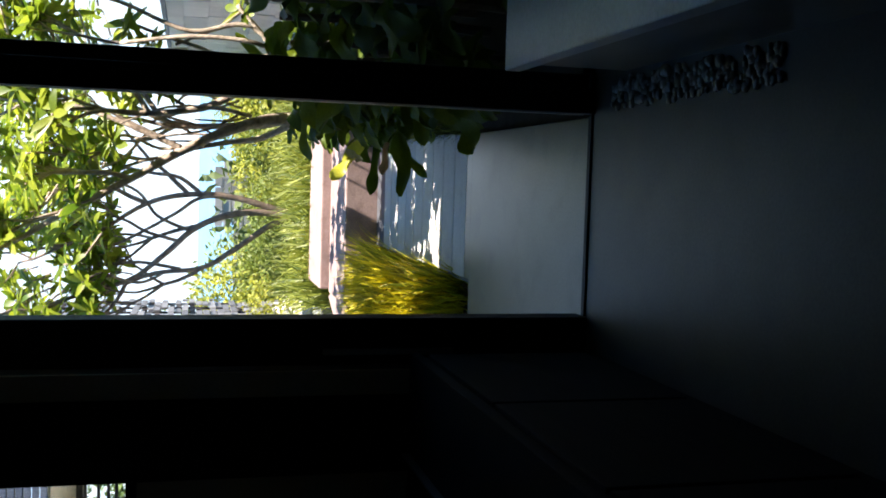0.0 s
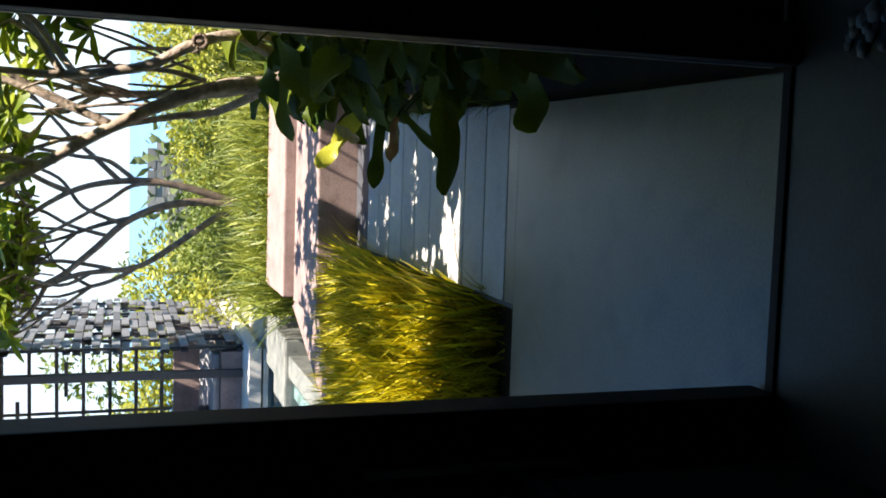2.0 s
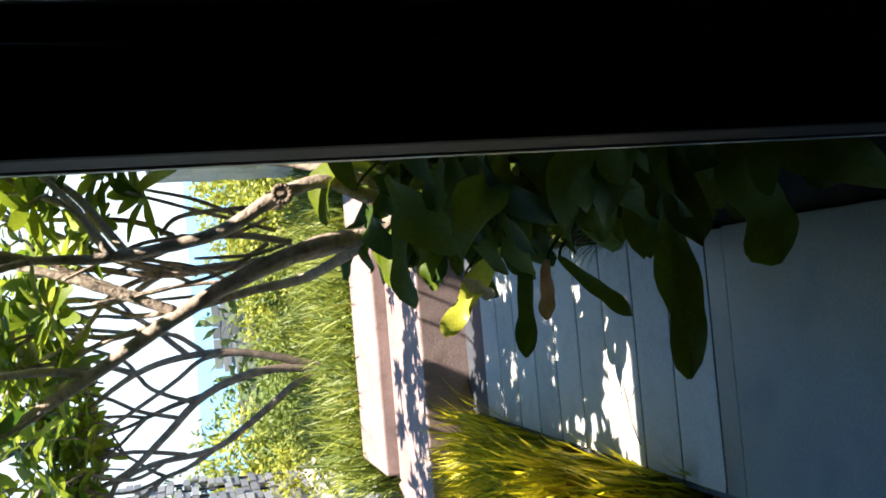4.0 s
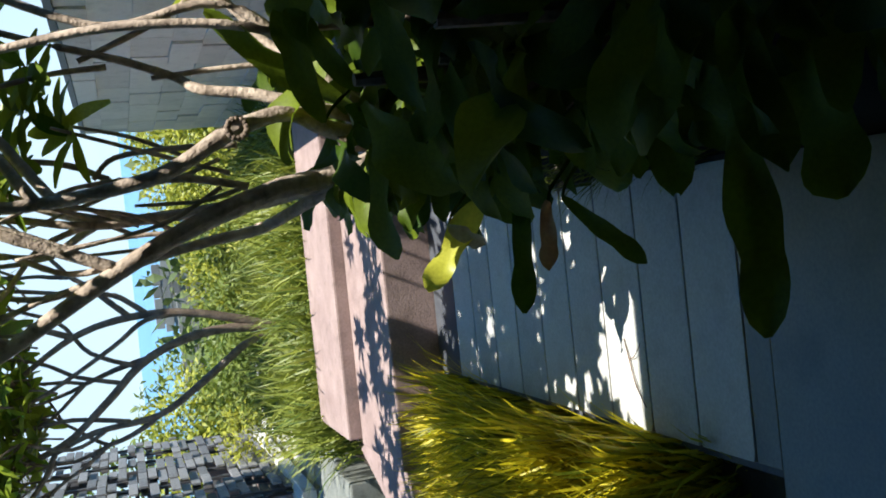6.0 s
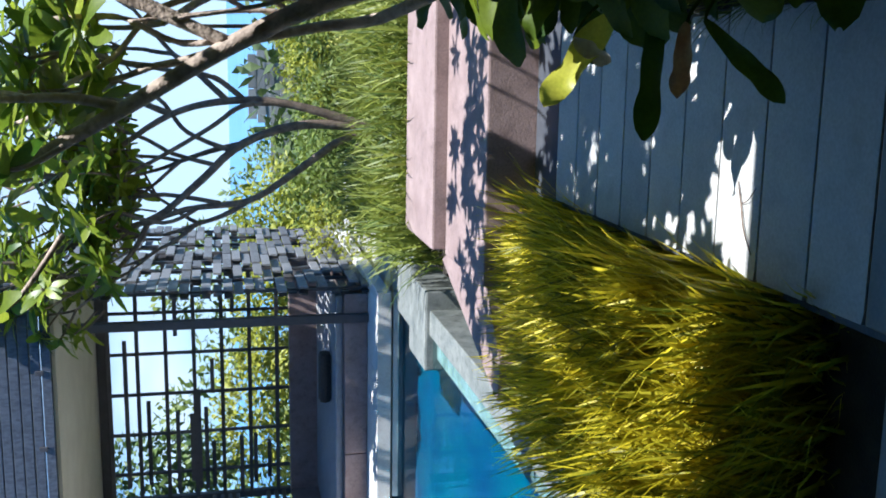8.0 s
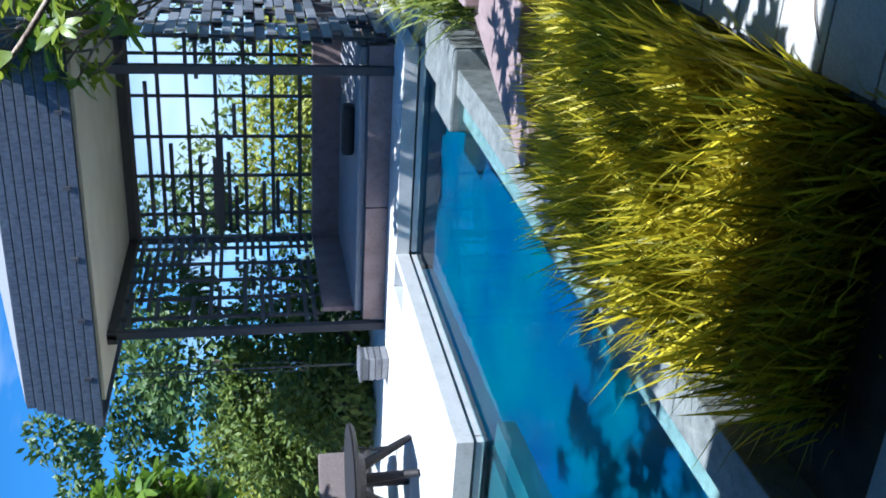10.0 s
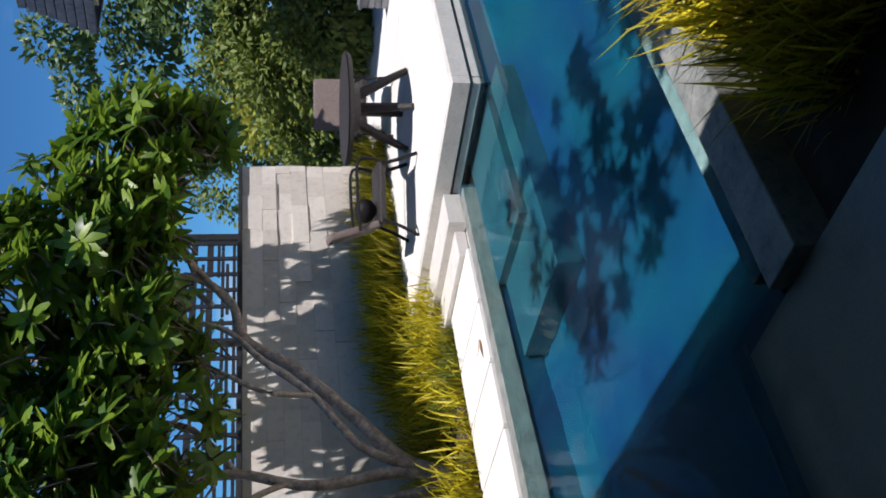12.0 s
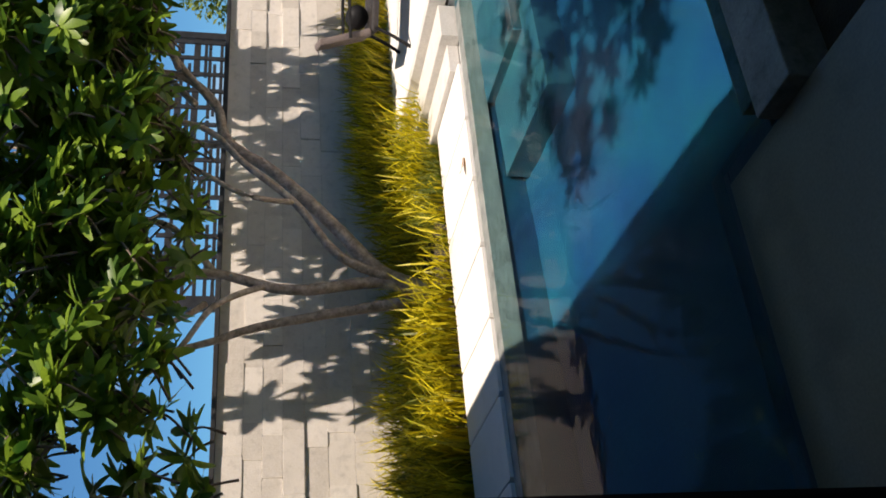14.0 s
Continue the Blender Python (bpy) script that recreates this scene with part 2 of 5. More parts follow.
def clear_glass(name, tint):
    m = bpy.data.materials.new(name)
    m.use_nodes = True
    b = m.node_tree.nodes["Principled BSDF"]
    b.inputs["Base Color"].default_value = tint
    b.inputs["Roughness"].default_value, b.inputs["IOR"].default_value, b.inputs["Transmission Weight"].default_value = 0.0, 1.02, 1.0
    return m


def sea_material():
    m = mat("blue sea", (0.11, 0.25, 0.42), (0.14, 0.29, 0.47), 0.6, 0.01, 0, spec=0.1)
    return m


M["pool"], M["water"], M["glass"], M["sea"] = pool_material(), water_material(), clear_glass("clear pane", (0.93, 0.96, 0.95, 1)), sea_material()

# ---------------------------------------------------------------- builders
def link_mesh(name, bm, material, parent=None, label="", smooth=False):
    me = bpy.data.meshes.new(name)
    bm.to_mesh(me)
    bm.free()
    me.materials.append(material)
    if smooth:
        me.polygons.foreach_set("use_smooth", [True] * len(me.polygons))
    ob = new(name, me)
    ob.parent = parent
    if label:
        ob["label"] = label
    return ob


def part(name, bm, material, parent, label="", smooth=False):
    return link_mesh(name, bm, material, parent, label, smooth)


def thing(name, at, label, category, group="", kind=""):
    ob = new(name)
    ob.empty_display_size = 0.1
    ob.location = at
    return tagged(ob, label, category, group, kind)


def add_box(bm, lo, hi, bevel=0.0):
    r = bmesh.ops.create_cube(bm, size=1)
    for v in r["verts"]:
        v.co = [lo[i] if v.co[i] < 0 else hi[i] for i in range(3)]
    if bevel:
        edges = {e for v in r["verts"] for e in v.link_edges}
        bmesh.ops.bevel(bm, geom=list(edges), offset=bevel, segments=2, profile=0.6, affect="EDGES")
    return bm


def box(lo, hi, bevel=0.0):
    return add_box(bmesh.new(), lo, hi, bevel)


def structure(name, bm, material, label, category="structure"):
    return tagged(link_mesh(name, bm, material), label, category, kind="structure")


def data_mesh(name, verts, faces, material, smooth=False):
    me = bpy.data.meshes.new(name)
    me.from_pydata(verts, [], faces)
    me.materials.append(material)
    if smooth:
        me.polygons.foreach_set("use_smooth", [True] * len(me.polygons))
    return me


def data_object(name, verts, faces, material, parent=None, smooth=False):
    ob = new(name, data_mesh(name, verts, faces, material, smooth))
    ob.parent = parent
    return ob


CUBES = {}


def piece(name, lo, hi, key, parent, turn=0.0):
    """A block that shares one slightly bevelled unit mesh per material."""
    if key not in CUBES:
        me = bpy.data.meshes.new("block")
        bm = box((-0.5, -0.5, -0.5), (0.5, 0.5, 0.5))
        bmesh.ops.bevel(bm, geom=bm.edges[:], offset=0.03, segments=1, affect="EDGES")
        bm.to_mesh(me); bm.free()
        me.materials.append(M[key])
        CUBES[key] = me
    ob = new(name, CUBES[key])
    ob.parent = parent
    base = parent.location if parent and parent.type == "EMPTY" else Vector()
    ob.location = (Vector(lo) + Vector(hi)) / 2 - base
    ob.scale = [hi[i] - lo[i] for i in range(3)]
    ob.rotation_euler = (0, 0, turn)
    return ob


def tube(bm, points, radii, sides=8, wobble=0.0, rng=random):
    """A tapering round limb through the points, with smoothed course."""
    pts, rad = [], []
    n = len(points)
    P = [Vector(p) for p in points]
    for i in range(n - 1):
        a, b, c, d = P[max(i - 1, 0)], P[i], P[i + 1], P[min(i + 2, n - 1)]
        steps = 5
        for k in range(steps):
            t = k / steps
            pts.append(0.5 * ((2 * b) + (c - a) * t + (2 * a - 5 * b + 4 * c - d) * t * t + (3 * b - a - 3 * c + d) * t ** 3))
            rad.append(radii[i] * (1 - t) + radii[i + 1] * t)
    pts.append(P[-1]); rad.append(radii[-1])
    rings, up = [], Vector((0.3, 0.1, 1)).normalized()
    for i, p in enumerate(pts):
        d = (pts[min(i + 1, len(pts) - 1)] - pts[max(i - 1, 0)])
        d = d.normalized() if d.length > 1e-6 else Vector((0, 0, 1))
        s = d.cross(up)
        s = s.normalized() if s.length > 1e-3 else Vector((1, 0, 0))
        u = s.cross(d)
        ring = []
        for k in range(sides):
            a = 2 * math.pi * k / sides
            r = rad[i] * (1 + wobble * (rng.random() - 0.5))
            ring.append(bm.verts.new(p + s * math.cos(a) * r + u * math.sin(a) * r))
        rings.append(ring)
    for a, b in zip(rings, rings[1:]):
        for k in range(sides):
            bm.faces.new((a[k], a[(k + 1) % sides], b[(k + 1) % sides], b[k]))
    bm.faces.new(rings[0][::-1]); bm.faces.new(rings[-1])
    return bm


def leaf_shape(verts, faces, root, way, normal, length, width, curl, rows=5, tip=0.72, fold=0.12):
    """A pointed oval blade, bent along its length and folded at its midrib."""
    way = way.normalized()
    side = way.cross(normal)
    side = side.normalized() if side.length > 1e-4 else Vector((1, 0, 0))
    nrm = side.cross(way)
    base = len(verts)
    for i in range(rows + 1):
        t = i / rows
        w = width * 0.5 * ((math.sin(math.pi * (0.04 + t * 0.96) ** tip) ** (0.75 if tip > 1 else 1)) if 0 < i < rows else (0.10 if i == 0 else (0.28 if tip > 1 else 0.0)))
        mid = root + way * (length * t * (1 - 0.25 * abs(curl) * t)) - nrm * (curl * length * t * t)
        verts.append(mid - side * w + nrm * (w * fold)); verts.append(mid); verts.append(mid + side * w + nrm * (w * fold))
    for i in range(rows):
        a = base + 3 * i
        faces.append((a, a + 1, a + 4, a + 3)); faces.append((a + 1, a + 2, a + 5, a + 4))


def broad_leaf(length, width, curl, rng, rows=10):
    """A long blunt leaf lying along +y, grooved at the midrib, rippled at its edges and drooping; verts and faces."""
    verts, faces, cols = [], [], (-1.0, -0.55, 0.0, 0.55, 1.0)
    ph, ph2, amp, bend = rng.uniform(0, 6), rng.uniform(0, 6), rng.uniform(0.02, 0.06) * width / 0.1, rng.uniform(-0.12, 0.12)
    for i in range(rows + 1):
        t = i / rows
        w = 0.5 * width * (0.14 + 0.86 * min(1, t / 0.42) ** 0.8) * math.sqrt(max(0.02, 1 - max(0, (t - 0.66) / 0.34) ** 2.4))
        a = curl * t * 1.3
        y, z = length * (t - 0.22 * abs(curl) * t * t), -curl * length * 0.5 * t * t
        for c in cols:
            edge = amp * abs(c) ** 2 * math.sin(9 * t + (ph if c < 0 else ph2)) * 0.5
            verts.append(Vector((c * w + bend * length * t * t, y, z + abs(c) * w * 0.32 * math.cos(a) + edge)))
    for i in range(rows):
        for k in range(4):
            q = 5 * i + k
            faces.append((q, q + 1, q + 6, q + 5))
    return verts, faces


def aim_leaf(root, way, normal):
    """The turn that lays a leaf's +y along way and its +z towards normal."""
    y = Vector(way).normalized()
    x = y.cross(Vector(normal))
    x = x.normalized() if x.length > 1e-4 else Vector((1, 0, 0))
    z = x.cross(y)
    m = Matrix((x, y, z)).transposed().to_4x4()
    m.translation = root
    return m


def rosette(verts, faces, at, axis, rng, count=12, length=0.26, width=0.075):
    axis = axis.normalized()
    s = axis.orthogonal().normalized()
    u = axis.cross(s)
    for k in range(count):
        a = k * 2.399 + rng.random() * 0.5
        lift = rng.uniform(-0.15, 0.9)
        way = s * math.cos(a) + u * math.sin(a) + axis * lift
        leaf_shape(verts, faces, at - axis * rng.uniform(0, 0.06), way, axis, length * rng.uniform(0.7, 1.15), width * rng.uniform(0.85, 1.15), rng.uniform(0.05, 0.4), 5, 1.08)


def grow(bm, tips, start, way, radius, length, depth, rng, spread=0.7, lift=0.25):
    """Forked stubby branching, as frangipani grows."""
    pts, r = [start], [radius]
    p, d = Vector(start), way.normalized()
    for k in range(3):
        d = (d + Vector((rng.uniform(-1, 1), rng.uniform(-1, 1), rng.uniform(-0.3, 0.8))) * 0.16).normalized()
        p = p + d * (length / 3)
        pts.append(p.copy()); r.append(radius * (1 - 0.09 * (k + 1)))
    tube(bm, pts, r, 7, 0.12, rng)
    if depth == 0:
        tips.append((p.copy(), d.copy()))
        return
    for k in range(2 if rng.random() < 0.6 else 3):
        side = Vector((rng.uniform(-1, 1), rng.uniform(-1, 1), rng.uniform(-0.5, 0.6)))
        grow(bm, tips, p, (d + side * spread + Vector((0, 0, lift))).normalized(), radius * 0.70, length * rng.uniform(0.65, 0.95), depth - 1, rng, spread, lift)


def grass_mesh(name, count, place, length, width, lean, material, rng, parent=None, droop=0.9):
    """Arching blades; place(rng) gives the root and a drift direction."""
    verts, faces = [], []
    for i in range(count):
        root, drift = place(rng)
        L = length * rng.uniform(0.55, 1.2)
        a = rng.uniform(0, 2 * math.pi)
        out = Vector((math.cos(a), math.sin(a), 0)) * lean * rng.uniform(0.2, 1.2) + drift
        side = Vector((-out.y, out.x, 0))
        side = side.normalized() if side.length > 1e-3 else Vector((1, 0, 0))
        w = width * rng.uniform(0.6, 1.2)
        b, p, d = len(verts), Vector(root), (Vector((0, 0, 1)) + out * 0.35).normalized()
        seg = 4
        for k in range(seg):
            ww = w * (1 - (k / seg) ** 2 * 0.8) * 0.5
            verts.append(p - side * ww); verts.append(p + side * ww)
            p = p + d * (L / seg)
            d = (d + out * 0.42 + Vector((0, 0, -droop * 0.30 * (k + 1) / seg))).normalized()
        verts.append(p)
        for k in range(seg - 1):
            q = b + 2 * k
            faces.append((q, q + 1, q + 3, q + 2))
        q = b + 2 * (seg - 1)
        faces.append((q, q + 1, b + 2 * seg))
    return data_object(name, verts, faces, material, parent)


def leaf_cloud(name, blobs, count, size, material, rng, parent=None, wide=0.55):
    """Many small bent leaves through several lumpy volumes, thinner inside."""
    verts, faces = [], []
    weights = [b[1][0] * b[1][1] + b[1][0] * b[1][2] + b[1][1] * b[1][2] for b in blobs]
    total = sum(weights)
    for (c, r), wgt in zip(blobs, weights):
        c = Vector(c)
        for i in range(int(count * wgt / total)):
            v = Vector((rng.gauss(0, 1), rng.gauss(0, 1), rng.gauss(0, 1))).normalized()
            k = rng.uniform(0.55, 1.0) ** 0.6 * (1 + 0.35 * noise.noise(v * 2.3 + c))
            p = c + Vector((v.x * r[0], v.y * r[1], v.z * r[2])) * k
            way = (v + Vector((rng.uniform(-1, 1), rng.uniform(-1, 1), rng.uniform(-0.9, 0.6)))).normalized()
            leaf_shape(verts, faces, p, way, (v + Vector((0, 0, 0.6))).normalized(), size * rng.uniform(0.6, 1.3), size * wide * rng.uniform(0.7, 1.2), rng.uniform(0, 0.4), 2)
    return data_object(name, verts, faces, material, parent)


# ---------------------------------------------------------------- ground and distance
def terrain():
    bm = bmesh.new()
    ys = [-60, -3.2, 0, 4.4, 9, 13, 18, 25, 35, 50, 80, 140, 260, 420]
    zs = [-0.35, -0.35, -0.35, -0.35, -0.3, -0.5, -1.4, -2.6, -4.2, -6.5, -11, -19, -32, -45]
    xs = [-400, -150, -60, -30, -18, -12, -8, 0, 5, 12, 30, 60, 150, 400]
    grid = [[bm.verts.new((x, y, z + (0.02 * y * noise.noise(Vector((x * 0.04, y * 0.04, 0))) if y > 13 else 0))) for x in xs] for y, z in zip(ys, zs)]
    for a, b in zip(grid, grid[1:]):
        for k in range(len(xs) - 1):
            inside = a[k].co.y >= -3.3 and b[k].co.y <= 9 and a[k].co.x >= -8 and a[k + 1].co.x <= 0
            if not inside:
                bm.faces.new((a[k], a[k + 1], b[k + 1], b[k]))
    return structure("ground", bm, M["lawn"], "rough green hillside ground falling to the sea", "ground")


terrain()
structure("water_sea", box((-6000, 400, -40.2), (6000, 4800, -40)), M["sea"], "flat blue sea out to the horizon", "sea")

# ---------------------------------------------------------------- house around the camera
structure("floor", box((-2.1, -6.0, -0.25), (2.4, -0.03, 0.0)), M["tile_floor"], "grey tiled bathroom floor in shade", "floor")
structure("wall_left", box((-2.1, -6.0, 0.0), (-1.9, -0.1, 2.7)), M["wall_in"], "beige interior wall behind the vanity, darkened to dim the room", "wall")
structure("wall_right", box((2.2, -6.0, 0.0), (2.4, -0.1, 2.7)), M["wall_in"], "beige interior side wall, darkened to dim the room", "wall")
structure("wall_back", box((-2.1, -6.2, 0.0), (2.4, -6.0, 2.7)), M["wall_in"], "beige interior back wall, darkened to dim the room", "wall")
structure("ceiling", box((-2.1, -6.2, 2.7), (2.4, 0.12, 2.9)), M["ceiling"], "board ceiling darkened to cut bounced light", "ceiling")
structure("wall_front_left", box((-9.0, -0.1, -0.3), (-1.85, 0.08, 2.7)), M["slate"], "dark grey front wall beside the sliding door", "wall")
structure("wall_lining", box((-0.672, -0.125, 0.0), (-0.582, -0.102, 2.69)), M["lining"], "beige inner lining beside the door", "wall")
structure("wall_panel", box((-0.962, -0.135, -0.3), (-0.673, 0.08, 2.69)), M["dark_wood"], "dark timber panel beside the sliding door", "wall")
structure("wall_post", box((-0.671, -0.10, -0.3), (-0.58, 0.08, 2.69)), M["slate"], "dark grey wall post behind the door frame", "wall")
# Walls below and above the added opening that stands in for a reflection.
structure("wall_under_opening", box((-1.85, -0.1, -0.3), (-0.963, 0.08, 1.70)), M["lining"], "beige wall below the opening that stands in for a reflection", "wall")
structure("wall_over_opening", box((-1.85, -0.1, 2.42), (-0.963, 0.08, 2.7)), M["slate"], "dark grey wall above the opening that stands in for a reflection", "wall")
structure("wall_front_right", box((1.75, -0.1, -0.3), (6.0, 0.08, 2.7)), M["slate"], "dark grey front wall beyond the window", "wall")
structure("wall_over_door", box((-0.58, -0.1, 2.5), (1.75, 0.08, 2.7)), M["wall_in"], "beige wall strip over the door, darkened to dim the room", "wall")
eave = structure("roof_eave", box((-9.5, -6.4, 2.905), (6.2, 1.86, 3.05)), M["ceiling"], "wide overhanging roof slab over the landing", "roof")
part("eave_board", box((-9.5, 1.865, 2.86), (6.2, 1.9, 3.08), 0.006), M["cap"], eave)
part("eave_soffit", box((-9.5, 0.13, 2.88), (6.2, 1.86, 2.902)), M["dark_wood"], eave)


def sliding_door():
    d = thing("door_1", (0, 0, 0), "open black aluminium sliding door frame", "door", kind="structure")
    left = part("jamb", box((-0.575, -0.05, 0.0), (-0.40, 0.07, 2.5), 0.006), M["frame"], d)
    part("outer_frame", box((-0.575, 0.072, 0.0), (-0.465, 0.165, 2.5), 0.006), M["frame"], d)
    part("jamb", box((0.40, -0.05, 0.0), (0.50, 0.02, 2.5), 0.006), M["frame"], d)
    part("jamb", box((0.445, 0.022, 0.0), (0.56, 0.075, 2.5), 0.006), M["frame"], d)
    part("edge_strip", box((0.398, 0.021, 0.02), (0.443, 0.033, 2.5), 0.002), M["trim_light"], d, "bare bright metal edge strip")
    part("edge_strip", box((0.401, 0.042, 0.02), (0.443, 0.05, 2.5), 0.002), M["trim_light"], d, "bare bright metal edge strip")
    part("head", box((-0.575, -0.05, 2.42), (1.75, 0.07, 2.5), 0.004), M["frame"], d)
    part("track", box((-0.40, -0.028, -0.02), (1.70, 0.004, 0.008), 0.003), M["frame"], d)
    part("handle", box((-0.535, -0.075, 0.55), (-0.512, -0.052, 1.05), 0.006), M["steel"], left, "slim steel pull handle")
    return d


sliding_door()
win = thing("window_1", (0, 0, 0), "fixed glass pane in a black frame", "window", kind="structure")
part("window_frame", box((1.68, -0.05, 0.0), (1.75, 0.07, 2.42), 0.005), M["frame"], win)
part("window_frame", box((0.56, -0.03, 0.0), (1.68, 0.05, 0.05), 0.004), M["frame"], win)
pane = part("pane", box((0.56, 0.0, 0.05), (1.68, 0.006, 2.42)), M["glass"], win)
pane.visible_shadow = False

vanity = thing("vanity_cabinet", (-0.7, -1.8, 0), "dark timber vanity cabinet with a thin steel edge", "cabinet")
def rel(lo, hi, ob, bevel=0.0):
    o = ob.location
    return box([lo[i] - o[i] for i in range(3)], [hi[i] - o[i] for i in range(3)], bevel)
part("body", rel((-1.30, -3.4, 0.0), (-0.53, -0.16, 0.70), vanity, 0.004), M["dark_wood"], vanity)
part("counter", rel((-1.31, -3.42, 0.702), (-0.515, -0.15, 0.738), vanity, 0.004), M["dark_wood"], vanity)
part("edge_strip", rel((-0.893, -3.4, 0.739), (-0.882, -0.184, 0.768), vanity, 0.002), M["trim_light"], vanity, "thin bright steel strip")
for k in range(4):
    part("door", rel((-0.529, -3.38 + 0.8 * k, 0.06), (-0.512, -2.6 + 0.8 * k, 0.68), vanity, 0.004), M["dark_wood"], vanity)
# Added opening and pane, standing in for a reflection in glass.
reflect_opening = thing("window_2", (0, 0, 0), "narrow opening in a black frame standing in for a reflection", "window", kind="structure")
part("window_frame", box((-1.848, -0.05, 1.702), (-1.80, 0.05, 2.418), 0.004), M["frame"], reflect_opening)
part("opening_sill", box((-1.798, -0.06, 1.702), (-0.965, 0.05, 1.74), 0.004), M["frame"], reflect_opening)
reflect_pane = part("pane", box((-1.798, 0.0, 1.742), (-0.965, 0.006, 2.418)), M["glass"], reflect_opening)
reflect_pane.visible_shadow = False

bench_in = thing("stone_bench", (1.3, -1.6, 0), "pale stone bench beside the glass inside", "bench")
part("top", rel((0.515, -3.4, 0.40), (2.19, -0.30, 0.46), bench_in, 0.006), M["bench_top"], bench_in)
part("base", rel((0.54, -3.38, 0.0), (2.18, -0.32, 0.398), bench_in, 0.004), M["landing"], bench_in)


def pebble_strip():
    rng = random.Random(5)
    bm = bmesh.new()
    for i in range(230):
        r = rng.uniform(0.009, 0.02)
        q = bmesh.ops.create_icosphere(bm, subdivisions=1, radius=r)
        x, y = rng.uniform(0.412, 0.516), rng.uniform(-1.3, -0.2)
        for v in q["verts"]:
            v.co = Vector((x + v.co.x * 1.2, y + v.co.y, 0.004 + v.co.z * 0.55))
    return tagged(link_mesh("pebble_strip", bm, M["pebble"], smooth=True), "strip of mixed dark and pale pebbles in the floor", "pebbles", kind="stuff")


pebble_strip()

# ---------------------------------------------------------------- landing, path and low wall
landing = structure("landing", box((-2.185, 0.0, -0.30), (0.392, 1.71, -0.012), 0.004), M["landing"], "smooth grey concrete landing outside the door", "paving")
part("landing_edge", box((-0.43, 1.714, -0.30), (0.385, 1.82, -0.014), 0.004), M["landing"], landing)
path = thing("path", (0, 0, 0), "path of pale grey stone boards with dark joints", "path", kind="structure")
part("bed", box((-0.43, 1.822, -0.30), (0.42, 4.30, -0.055)), M["slate"], path)
for k in range(9):
    y0 = 1.826 + k * 0.2715
    piece("board", (-0.43, y0 + 0.004, -0.052), (0.40 + 0.01 * (k % 3), y0 + 0.2655, -0.014), "plank", path)
structure("path_edge", box((-0.455, 1.72, -0.30), (-0.433, 4.6, -0.03)), M["slate"], "thin dark edging beside the grass", "edging")
structure("slate_strip", box((-0.43, 4.285, -0.30), (1.3, 4.62, -0.02)), M["slate"], "dark slate strip at the foot of the low wall", "paving")


def low_wall():
    t = thing("low_wall", (0, 5.2, 0), "low pinkish stepped stone wall dappled with shade", "wall")
    part("lower_block", rel((-0.95, 4.625, -0.3), (1.35, 5.55, 0.25), t, 0.012), M["pink_stone"], t)
    part("upper_block", rel((-0.92, 5.552, -0.3), (1.35, 6.45, 0.335), t, 0.014), M["pink_stone"], t)
    bm = bmesh.new()
    o = t.location
    pts = ((-0.952, 4.66), (-0.952, 5.6), (-1.02, 5.75), (-1.52, 4.40), (-1.30, 4.36))
    lo = [bm.verts.new((x - o.x, y - o.y, -0.3)) for x, y in pts]
    hi = [bm.verts.new((x - o.x, y - o.y, 0.22)) for x, y in pts]
    bm.faces.new(hi); bm.faces.new(lo[::-1])
    for k in range(5):
        bm.faces.new((lo[k], lo[(k + 1) % 5], hi[(k + 1) % 5], hi[k]))
    bmesh.ops.recalc_face_normals(bm, faces=bm.faces[:])
    part("end_block", bm, M["pink_stone"], t)
    return t


low_wall()

# ---------------------------------------------------------------- pool
WZ = 0.02
pool = structure("pool_basin", box((-4.95, -3.0, -1.2), (-1.7, 8.6, -1.05)), M["pool"], "blue green mosaic pool basin", "pool")
part("wall", box((-1.90, 1.60, -1.35), (-1.72, 8.6, -0.02)), M["pool"], pool)
part("wall", box((-2.15, -3.0, -1.35), (-1.92, 1.712, -0.31)), M["pool"], pool)
part("wall", box((-5.1, -3.0, -1.35), (-4.93, 5.4, -0.03)), M["pool"], pool)
part("wall", box((-4.92, 5.62, -1.35), (-4.1, 5.8, 0.005)), M["pool"], pool)
part("wall", box((-4.32, 5.81, -1.35), (-4.15, 8.55, 0.005)), M["pool"], pool)
part("wall", box((-4.14, 8.61, -1.35), (-1.7, 8.8, 0.005)), M["pool"], pool)
part("bench_ledge", box((-2.06, 1.9, -1.35), (-1.905, 8.6, -0.12), 0.01), M["coping"], pool)
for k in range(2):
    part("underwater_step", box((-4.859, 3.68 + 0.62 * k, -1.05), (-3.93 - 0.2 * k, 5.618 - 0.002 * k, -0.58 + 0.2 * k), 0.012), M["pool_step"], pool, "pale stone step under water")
water_bm = bmesh.new()
for lo, hi in (((-4.98, -3.0), (-2.16, 1.72)), ((-4.98, 1.72), (-1.86, 5.7)), ((-4.2, 5.7), (-1.86, 8.66))):
    vs = [water_bm.verts.new((x, y, WZ)) for x, y in ((lo[0], lo[1]), (hi[0], lo[1]), (hi[0], hi[1]), (lo[0], hi[1]))]
    water_bm.faces.new(vs)
water = structure("water", water_bm, M["water"], "clear still blue pool water", "water")
water.visible_shadow = False
structure("pool_coping", box((-1.86, 1.715, -0.3), (-1.66, 8.6, 0.05), 0.008), M["coping"], "weathered grey stone pool coping beside the grass", "coping")
stone = thing("weir_stone", (-1.75, 7.5, 0), "stained grey stone block at the pool end", "stone")
part("block", rel((-2.15, 6.9, -0.3), (-1.5, 7.55, 0.09), stone, 0.02), M["coping"], stone)
